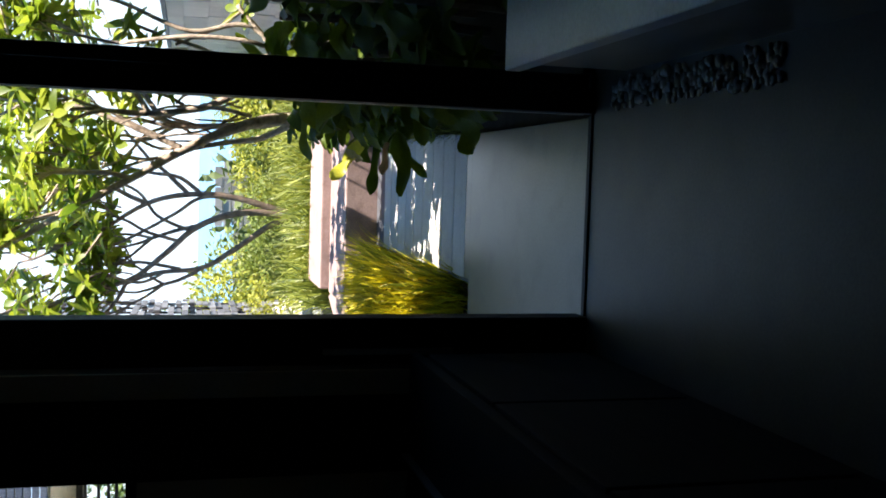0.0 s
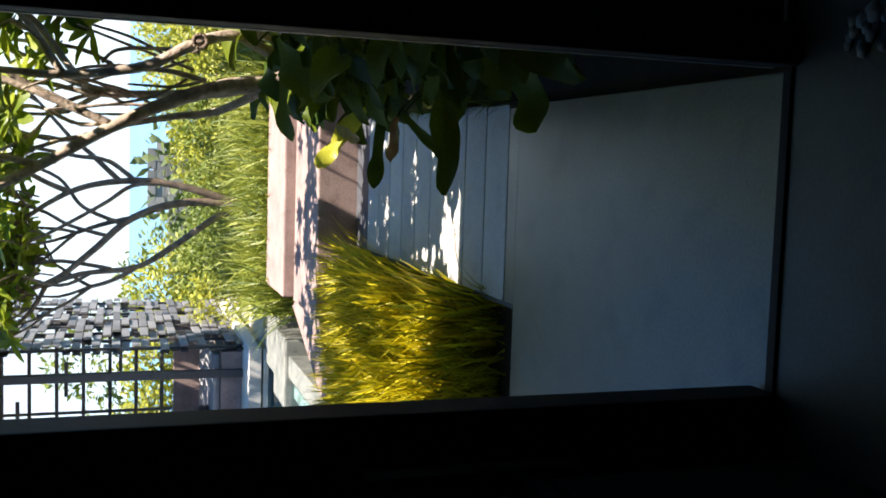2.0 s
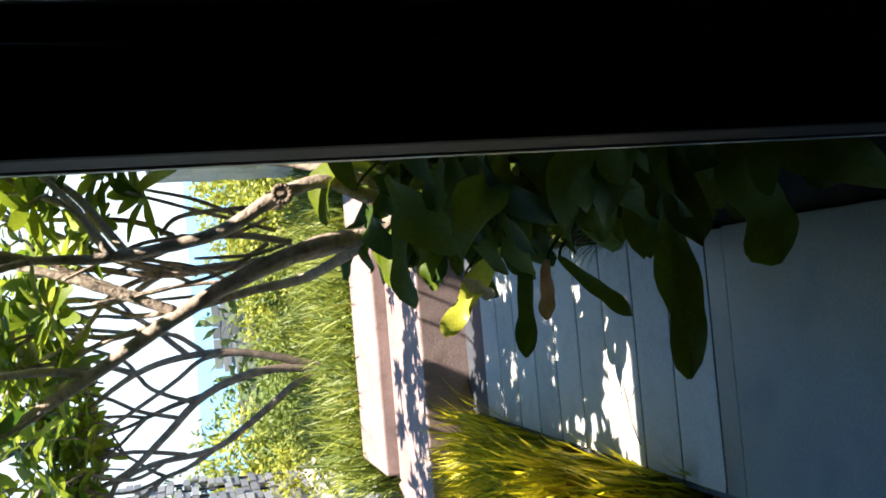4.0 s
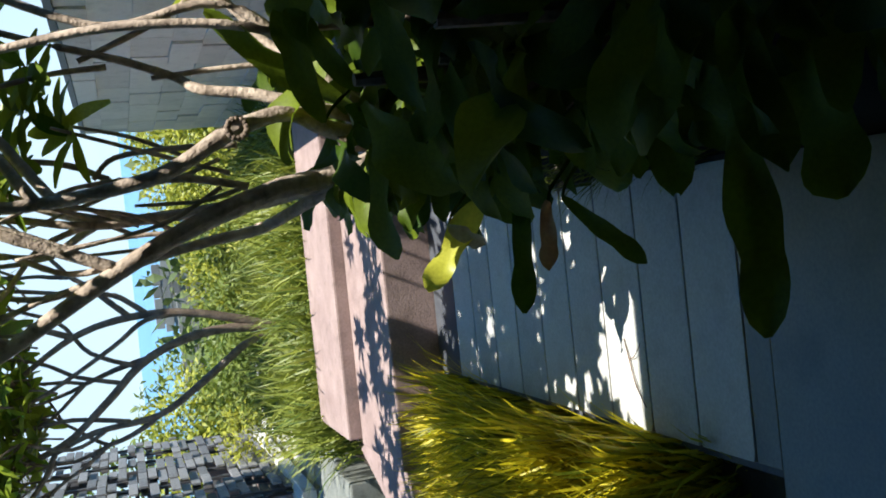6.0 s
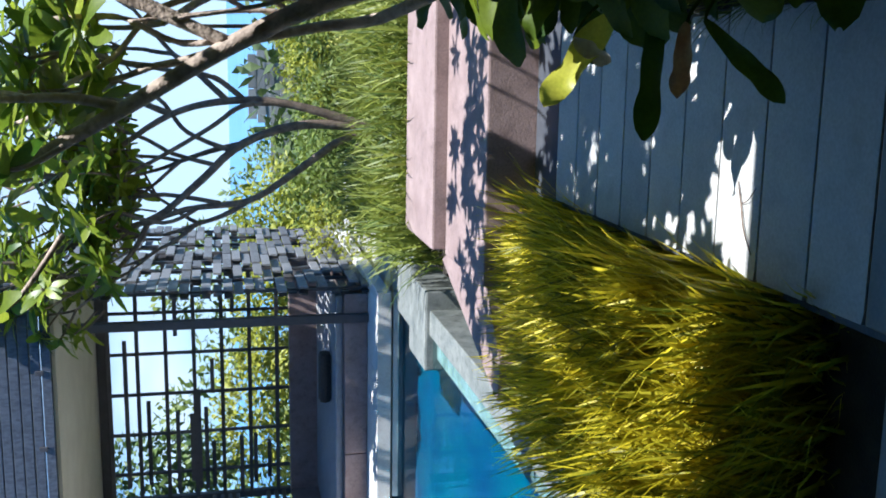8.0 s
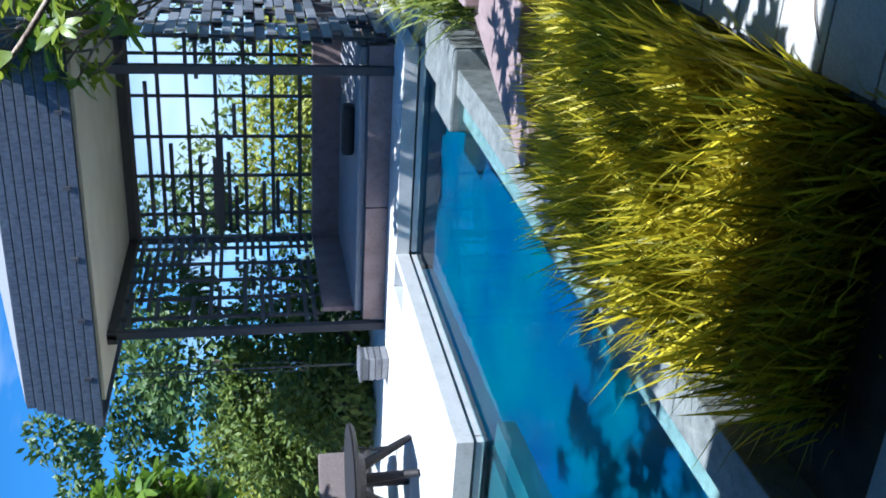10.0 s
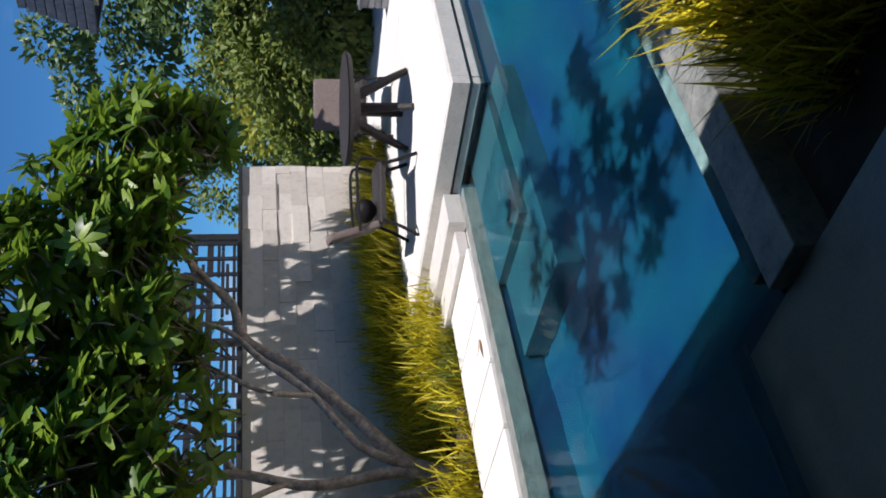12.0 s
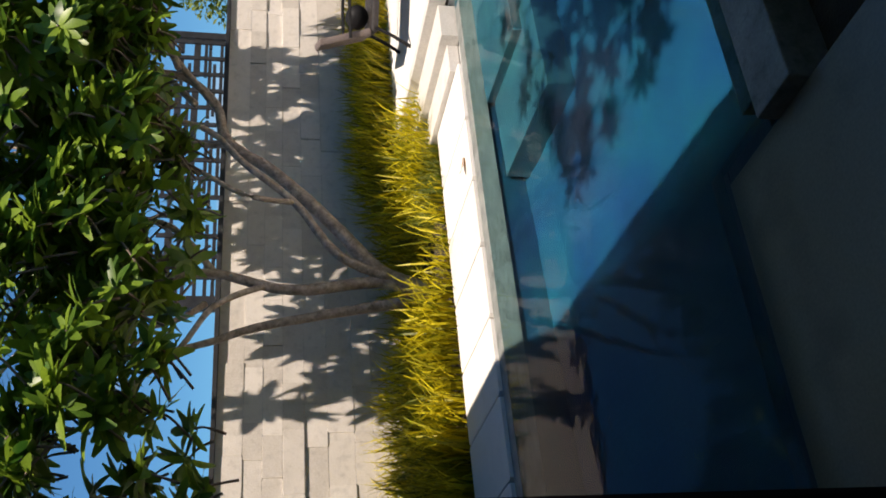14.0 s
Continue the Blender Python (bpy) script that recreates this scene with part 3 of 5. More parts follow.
part("block", rel((-2.0, 7.56, -0.3), (-1.35, 8.3, 0.06), stone, 0.02), M["coping"], stone)

structure("pool_rim", box((-2.27, -3.0, -0.5), (-2.188, 1.78, -0.02), 0.006), M["slate"], "dark slate pool rim beside the landing", "coping")
structure("pool_rim_end", box((-2.187, 1.713, -0.5), (-1.865, 1.78, -0.02), 0.006), M["slate"], "dark slate pool rim at the landing end", "coping")

# far side: terrace, steps, ledge
terrace = thing("terrace", (0, 0, 0), "bright pale paved terrace with a thick floating edge", "terrace", kind="structure")
part("base", box((-7.6, 5.70, -0.3), (-4.33, 12.6, 0.02)), M["mortar"], terrace)
part("base", box((-4.32, 8.9, -0.3), (-1.0, 12.6, 0.02)), M["mortar"], terrace)
FAS = [((-6.6, 5.37), (-3.915, 5.45)), ((-4.0, 5.452), (-3.915, 8.43)), ((-3.913, 8.43), (-1.87, 8.51))]
for (a, b) in FAS:
    part("plinth", box((a[0] + 0.012, a[1] + 0.012, -0.02), (b[0] - 0.012, b[1] - 0.002, 0.066)), M["fascia"], terrace)
    part("edge_beam", box((a[0], a[1], 0.088), (b[0], b[1], 0.218), 0.004), M["fascia"], terrace)
part("edge_beam", box((-1.955, 8.512, 0.088), (-1.87, 9.9, 0.218), 0.004), M["fascia"], terrace)
for ix in range(8):
    for iy in range(8):
        x0, y0 = -7.6 + ix * 0.82, 5.455 + iy * 0.82
        x1, y1 = x0 + 0.815, y0 + 0.815
        if x1 <= -4.0 or y0 >= 8.5:
            piece("slab", (x0, y0, 0.092), (min(x1, -1.96), min(y1, 12.0), 0.216), "deck", terrace)
        elif y1 > 8.515:
            piece("slab", (x0, 8.515, 0.092), (min(x1, -1.96), y1, 0.216), "deck", terrace)
        elif x0 < -4.003:
            piece("slab", (x0, y0, 0.092), (-4.003, y1, 0.216), "deck", terrace)
steps = thing("garden_steps", (-5.6, 5.2, 0), "pale stone steps down to the pool ledge", "steps", kind="structure")
part("tread", rel((-6.42, 5.06, 0.0), (-5.0, 5.365, 0.145), steps, 0.006), M["fascia"], steps)
part("tread", rel((-6.25, 4.80, 0.0), (-5.1, 5.058, 0.085), steps, 0.006), M["fascia"], steps)
ledge = thing("pool_ledge", (0, 0, 0), "pale paved ledge along the pool with fine joints", "paving", kind="structure")
part("base", box((-5.86, -4.0, -0.3), (-5.0, 5.05, -0.005)), M["mortar"], ledge)
for k in range(16):
    y0 = 4.795 - 0.52 * (k + 1)
    piece("slab", (-5.86, y0 + 0.006, -0.004), (-4.99, y0 + 0.516, 0.045), "deck", ledge)
structure("ledge_rim", box((-4.987, -3.0, -0.4), (-4.86, 5.3, 0.022), 0.004), M["coping"], "grey stone rim just above the water", "coping")

# ---------------------------------------------------------------- garden walls
def clad_wall(name, lo, hi, face, label, stretch, rng):
    """A rendered wall with uneven stone tiles on the face at x = face, capped in dark metal."""
    w = thing(name, (0, 0, 0), label, "wall", kind="structure")
    part("core", box(lo, hi), M["mortar"], w)
    part("capping", box((lo[0] - 0.03, lo[1] - 0.02, hi[2] + 0.002), (hi[0] + 0.05, hi[1] + 0.02, hi[2] + 0.045), 0.004), M["cap"], w)
    side = 1 if face > (lo[0] + hi[0]) / 2 else -1
    z = stretch[2]
    while z < hi[2] - 0.03:
        h = min(rng.uniform(0.16, 0.24), hi[2] - z)
        y = stretch[0] - rng.uniform(0, 0.3)
        while y < stretch[1] - 0.02:
            L = rng.uniform(0.3, 0.62)
            y1 = min(y + L, stretch[1])
            d = rng.uniform(0.010, 0.030)
            a, b = (face, face + d) if side > 0 else (face - d, face)
            piece("stone", (a - 0.004 * side * (side > 0), max(y, stretch[0]) + 0.001, z + 0.001), (b, y1 - 0.001, z + h - 0.001), "clad", w)
            y += L
        z += h
    return w


clad_wall("wall_garden", (-8.25, -4.0, -0.3), (-8.03, 8.96, 1.74), -8.03, "white stone clad garden wall with dark capping", (1.4, 8.96, 0.0), random.Random(3))
clad_wall("wall_boundary", (1.63, 0.2, -0.3), (1.85, 9.4, 1.76), 1.63, "white stone clad boundary wall in shade", (3.2, 9.4, 0.0), random.Random(4))


def wall_lattice():
    rng = random.Random(8)
    t = thing("timber_lattice", (-9.4, 7, 1.7), "dark timber lattice screen behind the wall", "lattice")
    o = t.location
    part("post", rel((-9.45, 5.1, -0.3), (-9.35, 5.2, 2.5), t), M["cap"], t)
    part("post", rel((-9.45, 9.0, -0.3), (-9.35, 9.1, 2.5), t), M["cap"], t)
    for k in range(12):
        z = 1.72 + k * 0.066 + rng.uniform(-0.015, 0.015)
        y = 5.15
        while y < 9.0:
            L = rng.uniform(0.5, 1.6)
            if rng.random() < 0.75:
                piece("slat", (-9.42, y, z), (-9.38, min(9.1, y + L), z + 0.040), "cap", t)
            y += L + rng.uniform(0.02, 0.25)
    for k in range(15):
        y = 5.2 + 0.265 * k
        piece("rail", (-9.38, y, 1.6), (-9.35, y + 0.05, 2.5), "cap", t)
    return t


wall_lattice()

# ---------------------------------------------------------------- pavilion
def pavilion():
    rng = random.Random(11)
    t = thing("pavilion", (-3.6, 10.2, 0.22), "open timber pavilion with slatted sides and daybed", "pavilion")
    def P(name, lo, hi, key, bevel=0.006, parent=None, label=""):
        return part(name, rel(lo, hi, t, bevel), M[key], parent or t, label)
    for x, y in ((-2.30, 9.0), (-5.10, 9.0), (-5.10, 11.3), (-2.1, 11.3)):
        P("post", (x, y, 0.216), (x + 0.085, y + 0.085, 3.08), "dark_timber")
    P("beam", (-5.15, 9.0, 2.98), (-5.03, 11.4, 3.08), "dark_timber")
    P("beam", (-5.15, 11.29, 2.98), (-1.95, 11.4, 3.08), "dark_timber")
    P("soffit", (-5.55, 8.6, 3.085), (-1.90, 12.0, 3.12), "soffit")
    # sloped slatted fascia and shingle roof
    roof = P("roof", (-5.5, 8.75, 3.125), (-1.95, 12.0, 3.16), "dark_timber")
    for k in range(8):
        z = 3.10 + k * 0.095
        s = 0.055 * (7 - k) * 0.35
        P("board", (-5.62 - s, 8.42 + k * 0.028, z), (-1.72 + s * 0.3, 8.47 + k * 0.028, z + 0.078), "roof_timber", 0.004, roof)
        P("board", (-5.66 - s, 8.48 + k * 0.028, z), (-5.61 - s, 12.1, z + 0.078), "roof_timber", 0.004, roof)
    bm = bmesh.new()
    o = t.location
    a = [bm.verts.new((x - o.x, y - o.y, z - o.z)) for x, y, z in ((-5.6, 8.66, 3.86), (-1.75, 8.66, 3.86), (-1.75, 12.1, 3.86), (-5.6, 12.1, 3.86), (-3.7, 10.4, 4.5))]
    for f in ((0, 1, 4), (1, 2, 4), (2, 3, 4), (3, 0, 4), (3, 2, 1, 0)):
        bm.faces.new([a[i] for i in f])
    part("roof_top", bm, M["grey_timber"], roof)
    for x in (-5.2, -4.55, -3.9, -3.2, -2.5):
        P("bracket", (x, 8.40, 3.16), (x + 0.04, 8.425, 3.23), "dark_timber", 0.003, roof)
    # daybed
    P("daybed_base", (-3.69, 9.06, 0.218), (-2.02, 11.25, 0.45), "pink_stone", 0.01)
    P("daybed_base", (-5.0, 9.06, 0.218), (-3.70, 11.25, 0.45), "pink_stone", 0.01)
    P("mattress", (-4.95, 9.16, 0.452), (-2.06, 11.2, 0.53), "cushion", 0.025)
    P("back_wall", (-5.0, 11.17, 0.452), (-2.0, 11.28, 0.86), "pink_stone", 0.01)
    P("back_wall", (-5.02, 9.3, 0.452), (-4.96, 11.16, 0.86), "pink_stone", 0.01)
    P("bolster", (-3.3, 9.5, 0.532), (-2.75, 9.66, 0.66), "wicker", 0.05)
    # back lattice: full rails, full slats and stepped short slats near the top
    for k in range(6):
        x = -4.72 + 0.5 * k
        piece("rail", (x, 11.31, 0.86), (x + 0.035, 11.345, 3.0), "dark_timber", t)
    for k in range(7):
        z = 0.98 + k * 0.325
        piece("slat", (-5.02, 11.275, z), (-2.02, 11.306, z + 0.045), "dark_timber", t)
    for k in range(24):
        z = 1.00 + k * 0.083
        high = (z - 1.0) / 2.0
        if min(abs(z - 0.98 - 0.325 * j) for j in range(7)) < 0.04:
            continue
        if rng.random() < 0.45 + 0.5 * high:
            reach = (0.5 + 1.7 * high) * rng.uniform(0.45, 1.2)
            piece("slat", (-5.02 + rng.uniform(0, 0.2), 11.275, z), (min(-4.85 + reach, -2.1), 11.306, z + 0.048), "dark_timber", t)
        if rng.random() < 0.3:
            x = rng.uniform(-3.9, -2.7)
            piece("slat", (x, 11.26, z), (x + rng.uniform(0.3, 0.7), 11.272, z + 0.048), "dark_timber", t)
    for k in range(5):
        y = 9.35 + 0.43 * k
        piece("rail", (-5.085, y, 0.86), (-5.05, y + 0.035, 3.0), "dark_timber", t)
    for k in range(22):
        z = 0.92 + k * 0.093
        y = 9.1 + rng.uniform(0, 0.3)
        while y < 11.2:
            L = rng.uniform(0.3, 1.2)
            if rng.random() < 0.7:
                piece("slat", (-5.048, y, z), (-5.02, min(y + L, 11.28), z + 0.045), "dark_timber", t)
            y += L + rng.uniform(0.03, 0.2)
    # end screen of short staggered boards
    for k in range(33):
        z = 0.10 + k * 0.102
        y = 9.0 + rng.uniform(-0.1, 0.12)
        while y < 12.6:
            L = rng.uniform(0.28, 0.62)
            if rng.random() < 0.5:
                piece("board", (-1.99, y, z), (-1.97, min(y + L * 0.8, 12.6), z + 0.08), "dark_timber", t)
            if rng.random() < 0.76:
                x = -1.95 + rng.choice((0.0, 0.022, 0.04))
                piece("board", (x, y, z), (x + 0.022, min(y + L, 12.65), z + 0.088), "grey_timber", t)
            y += L + rng.uniform(0.0, 0.14)
    for k in range(8):
        y = 9.1 + 0.5 * k
        piece("rail", (-1.985, y, 0.05), (-1.952, y + 0.05, 3.45), "dark_timber", t)
    return t


pavilion()
hose = thing("shower_pole", (-5.45, 8.9, 0.22), "thin dark outdoor shower pole with a looped hose", "shower")
part("pole", tube(bmesh.new(), [(0, 0, 0), (0, 0, 1.3), (0, 0, 2.7)], [0.009] * 3, 6), M["dark_timber"], hose)
part("hose", tube(bmesh.new(), [(0.05, 0, 2.65), (0.06, 0, 1.6), (0.07, -0.02, 0.95), (0.02, -0.05, 0.85), (-0.04, -0.02, 1.0), (-0.03, 0, 2.6)], [0.005] * 6, 6), M["dark_timber"], hose)


def slat_box(at):
    t = thing("slatted_box", at, "small weathered slatted timber box on the terrace", "box")
    part("body", box((-0.16, -0.16, 0), (0.16, 0.16, 0.30)), M["dark_timber"], t)
    for k in range(4):
        part("slat", box((-0.18, -0.178, 0.01 + 0.075 * k), (0.18, -0.163, 0.075 + 0.075 * k), 0.004), M["grey_timber"], t)
        part("slat", box((0.163, -0.17, 0.01 + 0.075 * k), (0.178, 0.17, 0.075 + 0.075 * k), 0.004), M["grey_timber"], t)
    part("lid", box((-0.20, -0.20, 0.305), (0.20, 0.20, 0.335), 0.006), M["grey_timber"], t)
    return t


sbox = slat_box((-5.34, 8.72, 0.216))
sbox.scale = (0.72, 0.72, 0.92)

# ---------------------------------------------------------------- terrace furniture
def round_table(at):
    t = thing("round_table", at, "round dark woven table with splayed legs", "table")
    bm = bmesh.new()
    bmesh.ops.create_cone(bm, cap_ends=True, segments=48, radius1=0.50, radius2=0.52, depth=0.05, matrix=Matrix.Translation((0, 0, 0.555)))
    bmesh.ops.bevel(bm, geom=[e for e in bm.edges if len(e.link_faces) == 2 and any(len(f.verts) > 4 for f in e.link_faces)], offset=0.015, segments=2, affect="EDGES")
    part("tabletop", bm, M["wicker"], t)
    bm = bmesh.new()
    bmesh.ops.create_cone(bm, cap_ends=True, segments=24, radius1=0.22, radius2=0.26, depth=0.08, matrix=Matrix.Translation((0, 0, 0.489)))
    part("hub", bm, M["wicker"], t)
    for k in range(4):
        a = math.pi / 4 + k * math.pi / 2
        c, s = math.cos(a), math.sin(a)
        part("leg", tube(bmesh.new(), [(0.12 * c, 0.12 * s, 0.47), (0.26 * c, 0.26 * s, 0.2), (0.36 * c, 0.36 * s, 0.005)], [0.05, 0.04, 0.028], 8), M["wicker"], t)
    return t


def lounge_chair(at, turn):
    t = thing("lounge_chair", at, "low dark framed lounge chair with taupe woven back", "chair", "chairs round the table")
    part("seat", box((-0.27, -0.27, 0.27), (0.27, 0.27, 0.33), 0.02), M["wicker"], t)
    bm = box((-0.27, -0.03, 0.0), (0.27, 0.03, 0.44), 0.02)
    bmesh.ops.transform(bm, matrix=pose(0, -0.27, 0.33, 16, 0, 0), verts=bm.verts[:])
    part("backrest", bm, M["wicker_light"], t, "taupe woven backrest")
    for sx in (-1, 1):
        part("leg", tube(bmesh.new(), [(0.27 * sx, 0.24, 0.30), (0.28 * sx, 0.28, 0.15), (0.29 * sx, 0.33, 0.002)], [0.016] * 3, 6), M["frame"], t)
        part("leg", tube(bmesh.new(), [(0.27 * sx, -0.24, 0.30), (0.28 * sx, -0.30, 0.15), (0.29 * sx, -0.38, 0.002)], [0.016] * 3, 6), M["frame"], t)
        part("armrest", tube(bmesh.new(), [(0.29 * sx, 0.26, 0.31), (0.30 * sx, 0.27, 0.50), (0.30 * sx, 0.0, 0.52), (0.29 * sx, -0.34, 0.50)], [0.014] * 4, 6), M["frame"], t)
    t.rotation_euler = (0, 0, turn)
    return t


round_table((-5.38, 6.85, 0.218))
chair = lounge_chair((-5.74, 6.11, 0.218), radians(-38))
copy_thing(chair, Matrix.Translation((-6.15, 7.85, 0.218)) @ pose(0, 0, 0, 0, 0, 218))
cush = thing("round_cushion", (-5.81, 5.99, 0.55), "small dark round cushion on the lounge chair", "cushion")
bm = bmesh.new()
bmesh.ops.create_uvsphere(bm, u_segments=16, v_segments=10, radius=0.12)
for v in bm.verts:
    v.co = (v.co.x, v.co.y * 0.75, v.co.z * 0.8 + 0.095)
part("cover", bm, M["frame"], cush, smooth=True)

# ---------------------------------------------------------------- planting beside the path
structure("grass_bed", box((-1.655, 1.72, -0.30), (-0.457, 4.62, -0.10)), M["soil"], "dark soil of the grass bed", "soil")
structure("planter_bed", box((0.40, 0.09, -0.30), (1.62, 4.28, -0.06)), M["soil"], "dark soil of the planting bed", "soil")
structure("reed_bed", box((-1.3, 6.47, -0.30), (1.62, 12.5, 0.02)), M["soil"], "dark soil behind the low wall", "soil")
structure("wall_bed", box((-8.02, -4.0, -0.30), (-5.87, 5.36, -0.01)), M["soil"], "dark soil of the bed along the garden wall", "soil")
structure("back_bed", box((-14.0, 9.0, -0.30), (-7.61, 16.0, 0.05)), M["soil"], "dark soil behind the terrace", "soil")


# wispy grass under the shrubs, and a dry twig on the boards
tagged(grass_mesh("dwarf_grass", 260, lambda r: (Vector((r.uniform(0.40, 0.55), r.uniform(1.9, 3.4), -0.06)), Vector((-0.5, 0, 0))), 0.20, 0.006, 0.7, M["grass_far"], random.Random(29)), "wispy dark grass under the shrubs beside the path", "grass", kind="stuff")
twig = thing("twig", (-0.25, 2.45, -0.012), "thin dry forked twig lying on the boards", "twig")
part("stem", tube(bmesh.new(), [(-0.10, -0.06, 0.004), (-0.03, -0.01, 0.006), (0.05, 0.02, 0.005), (0.12, 0.05, 0.003)], [0.002, 0.003, 0.003, 0.002], 5), M["bark_dark"], twig)
part("side_shoot", tube(bmesh.new(), [(0.05, 0.02, 0.005), (0.07, -0.03, 0.01), (0.11, -0.06, 0.004)], [0.002, 0.002, 0.0015], 5), M["bark_dark"], twig)


def near_grass():
    def place(r):
        x, y = r.uniform(-1.46, -0.47), r.uniform(2.05, 4.62)
        z = -0.15 - 0.17 * max(0.0, y - 3.4) - 0.38 * max(0.0, 2.72 - y)
        return Vector((x, y, z)), Vector((-0.03 if x > -0.75 else (0.06 if x < -1.25 else 0.04), -0.04, 0))
    g = grass_mesh("tall_grass", 9000, place, 0.58, 0.021, 0.46, M["grass"], random.Random(21))
    return tagged(g, "dense arching yellow green grass beside the path", "grass", kind="stuff")


near_grass()


def place_strip(x0, x1, y0, y1, z, drift):
    return lambda r: (Vector((r.uniform(x0, x1), r.uniform(y0, y1), z)), Vector(drift))


tagged(grass_mesh("reed_grass", 5000, place_strip(-1.3, 1.55, 6.55, 9.6, 0.0, (0, -0.1, 0)), 0.66, 0.020, 1.0, M["grass_far"], random.Random(22)), "tall green reed grass behind the low wall", "grass", kind="stuff")
def border_place(r):
    """Roots along the wall, with a gap about the tree's foot."""
    while True:
        x, y = r.uniform(-7.95, -5.95), r.uniform(1.2, 5.3)
        if x < -7.05 or abs(y - 4.05) > 0.33 or x > -6.2:
            return Vector((x, y, -0.01 - (0.12 if abs(y - 4.05) < 0.6 else 0.0))), Vector((0.25, 0, 0))


tagged(grass_mesh("border_grass", 5200, border_place, 0.50, 0.020, 0.8, M["grass"], random.Random(23)), "arching yellow green grass along the garden wall", "grass", kind="stuff")
tagged(grass_mesh("border_grass", 4200, place_strip(-8.0, -6.7, 5.3, 8.2, 0.05, (0.3, 0, 0)), 0.55, 0.020, 0.5, M["grass"], random.Random(24)), "arching yellow green grass beside the terrace", "grass", kind="stuff")
tagged(grass_mesh("dwarf_grass", 1500, place_strip(-6.75, -5.9, 4.3, 5.35, 0.0, (0.1, 0, 0)), 0.22, 0.007, 0.6, M["grass_far"], random.Random(25)), "fine short green grass beside the steps", "grass", kind="stuff")


def broad_leaf_plant(name, at, count, length, rng, low, high, label, aim):
    """Broad strap leaves on fleshy stalks, each leaf a part of its own."""
    t = thing(name, at, label, "plant")
    for k in range(count):
        a = rng.uniform(aim[0], aim[1])
        z = rng.uniform(low, high)
        out = Vector((math.cos(a), math.sin(a), 0))
        r0 = rng.uniform(0.02, 0.16)
        root = Vector((out.x * r0, out.y * r0, z))
        way = out * rng.uniform(0.7, 1.0) + Vector((0, 0, rng.uniform(-0.35, 0.75)))
        L = length * rng.uniform(0.75, 1.3)
        up = Vector((rng.uniform(-0.6, 0.3), rng.uniform(-0.9, 0.3), 1))
        v, f = broad_leaf(L, L * rng.uniform(0.26, 0.40), rng.uniform(0.2, 1.1), rng)
        leaf = data_object("leaf", v, f, M["leaf_big"], t, True)
        leaf.matrix_local = aim_leaf(root, way, up)
    part("stem", tube(bmesh.new(), [(0, 0, 0), (0.02, 0.01, high * 0.5), (0, 0, high)], [0.03, 0.026, 0.018], 7), M["bark_dark"], t)
    return t


rp = random.Random(31)
ALL = (0, 2 * math.pi)
LEFT = (radians(110), radians(300))
for at, n, L, lo, hi in (((0.66, 0.95, -0.06), 16, 0.30, 0.10, 0.75), ((0.72, 1.5, -0.06), 22, 0.30, 0.15, 0.95), ((0.70, 2.05, -0.06), 22, 0.30, 0.2, 1.0),
                         ((0.72, 2.6, -0.06), 18, 0.28, 0.15, 0.8), ((0.78, 3.3, -0.06), 14, 0.36, 0.2, 0.85), ((1.05, 1.2, -0.06), 20, 0.38, 0.3, 1.2), ((1.1, 1.9, -0.06), 20, 0.38, 0.3, 1.2)):
    broad_leaf_plant("broad_leaf_shrub", at, n, L, rp, lo, hi, "shrub of broad dark green leaves over the path", LEFT if at[0] < 0.9 else ALL)


for at, n, L, lo, hi in (((1.30, 0.7, -0.06), 26, 0.36, 0.1, 1.2), ((1.32, 1.4, -0.06), 30, 0.38, 0.2, 1.35), ((1.32, 2.1, -0.06), 30, 0.36, 0.2, 1.3), ((1.25, 2.8, -0.06), 26, 0.36, 0.1, 1.1), ((0.92, 0.75, -0.06), 26, 0.32, 0.1, 1.0),
                         ((0.95, 1.6, -0.06), 30, 0.34, 0.2, 1.15), ((0.92, 2.35, -0.06), 30, 0.32, 0.2, 1.02), ((0.85, 2.9, -0.06), 24, 0.32, 0.1, 0.82), ((0.9, 3.6, -0.06), 22, 0.36, 0.1, 0.75), ((1.3, 3.6, -0.06), 22, 0.36, 0.1, 0.9),
                         ((0.58, 2.40, -0.06), 30, 0.25, 0.45, 0.98), ((0.60, 2.75, -0.06), 22, 0.26, 0.3, 0.85), ((0.74, 1.2, -0.06), 22, 0.27, 0.1, 0.7), ((0.70, 1.8, -0.06), 24, 0.28, 0.12, 0.85), ((0.70, 2.32, -0.06), 24, 0.27, 0.2, 0.9)):
    broad_leaf_plant("broad_leaf_shrub", at, n, L, rp, lo, hi, "dense shrub of broad dark leaves in deep shade", LEFT if at[0] < 0.8 else ALL)


def single_leaf(at, way, normal, L, W, curl, key, label):
    back = 0.35 * L if key == "leaf_big" else 0.06 * L
    at = Vector(at) - Vector(way).normalized() * back
    L, W = L + back, W * 0.92
    v, f = broad_leaf(L, W, curl, random.Random(int(L * 1000 + W * 7000)), 14)
    for p in v:
        t = p.y / L
        p.x *= 1 - 0.22 * math.exp(-((t - 0.62) / 0.09) ** 2)
        p.z += 0.03 * L * math.sin(7 * t + p.x * 14)
    t = thing("hanging_leaf", at, label, "leaf")
    blade = data_object("blade", v, f, M[key], t, True)
    blade.matrix_local = aim_leaf((0, 0, 0), way, normal)
    part("stalk", tube(bmesh.new(), [(0, 0, 0), (0.04, 0.03, -0.03), (0.12, 0.08, -0.12)], [0.004, 0.005, 0.006], 5), M["leaf_big"], t)
    return t


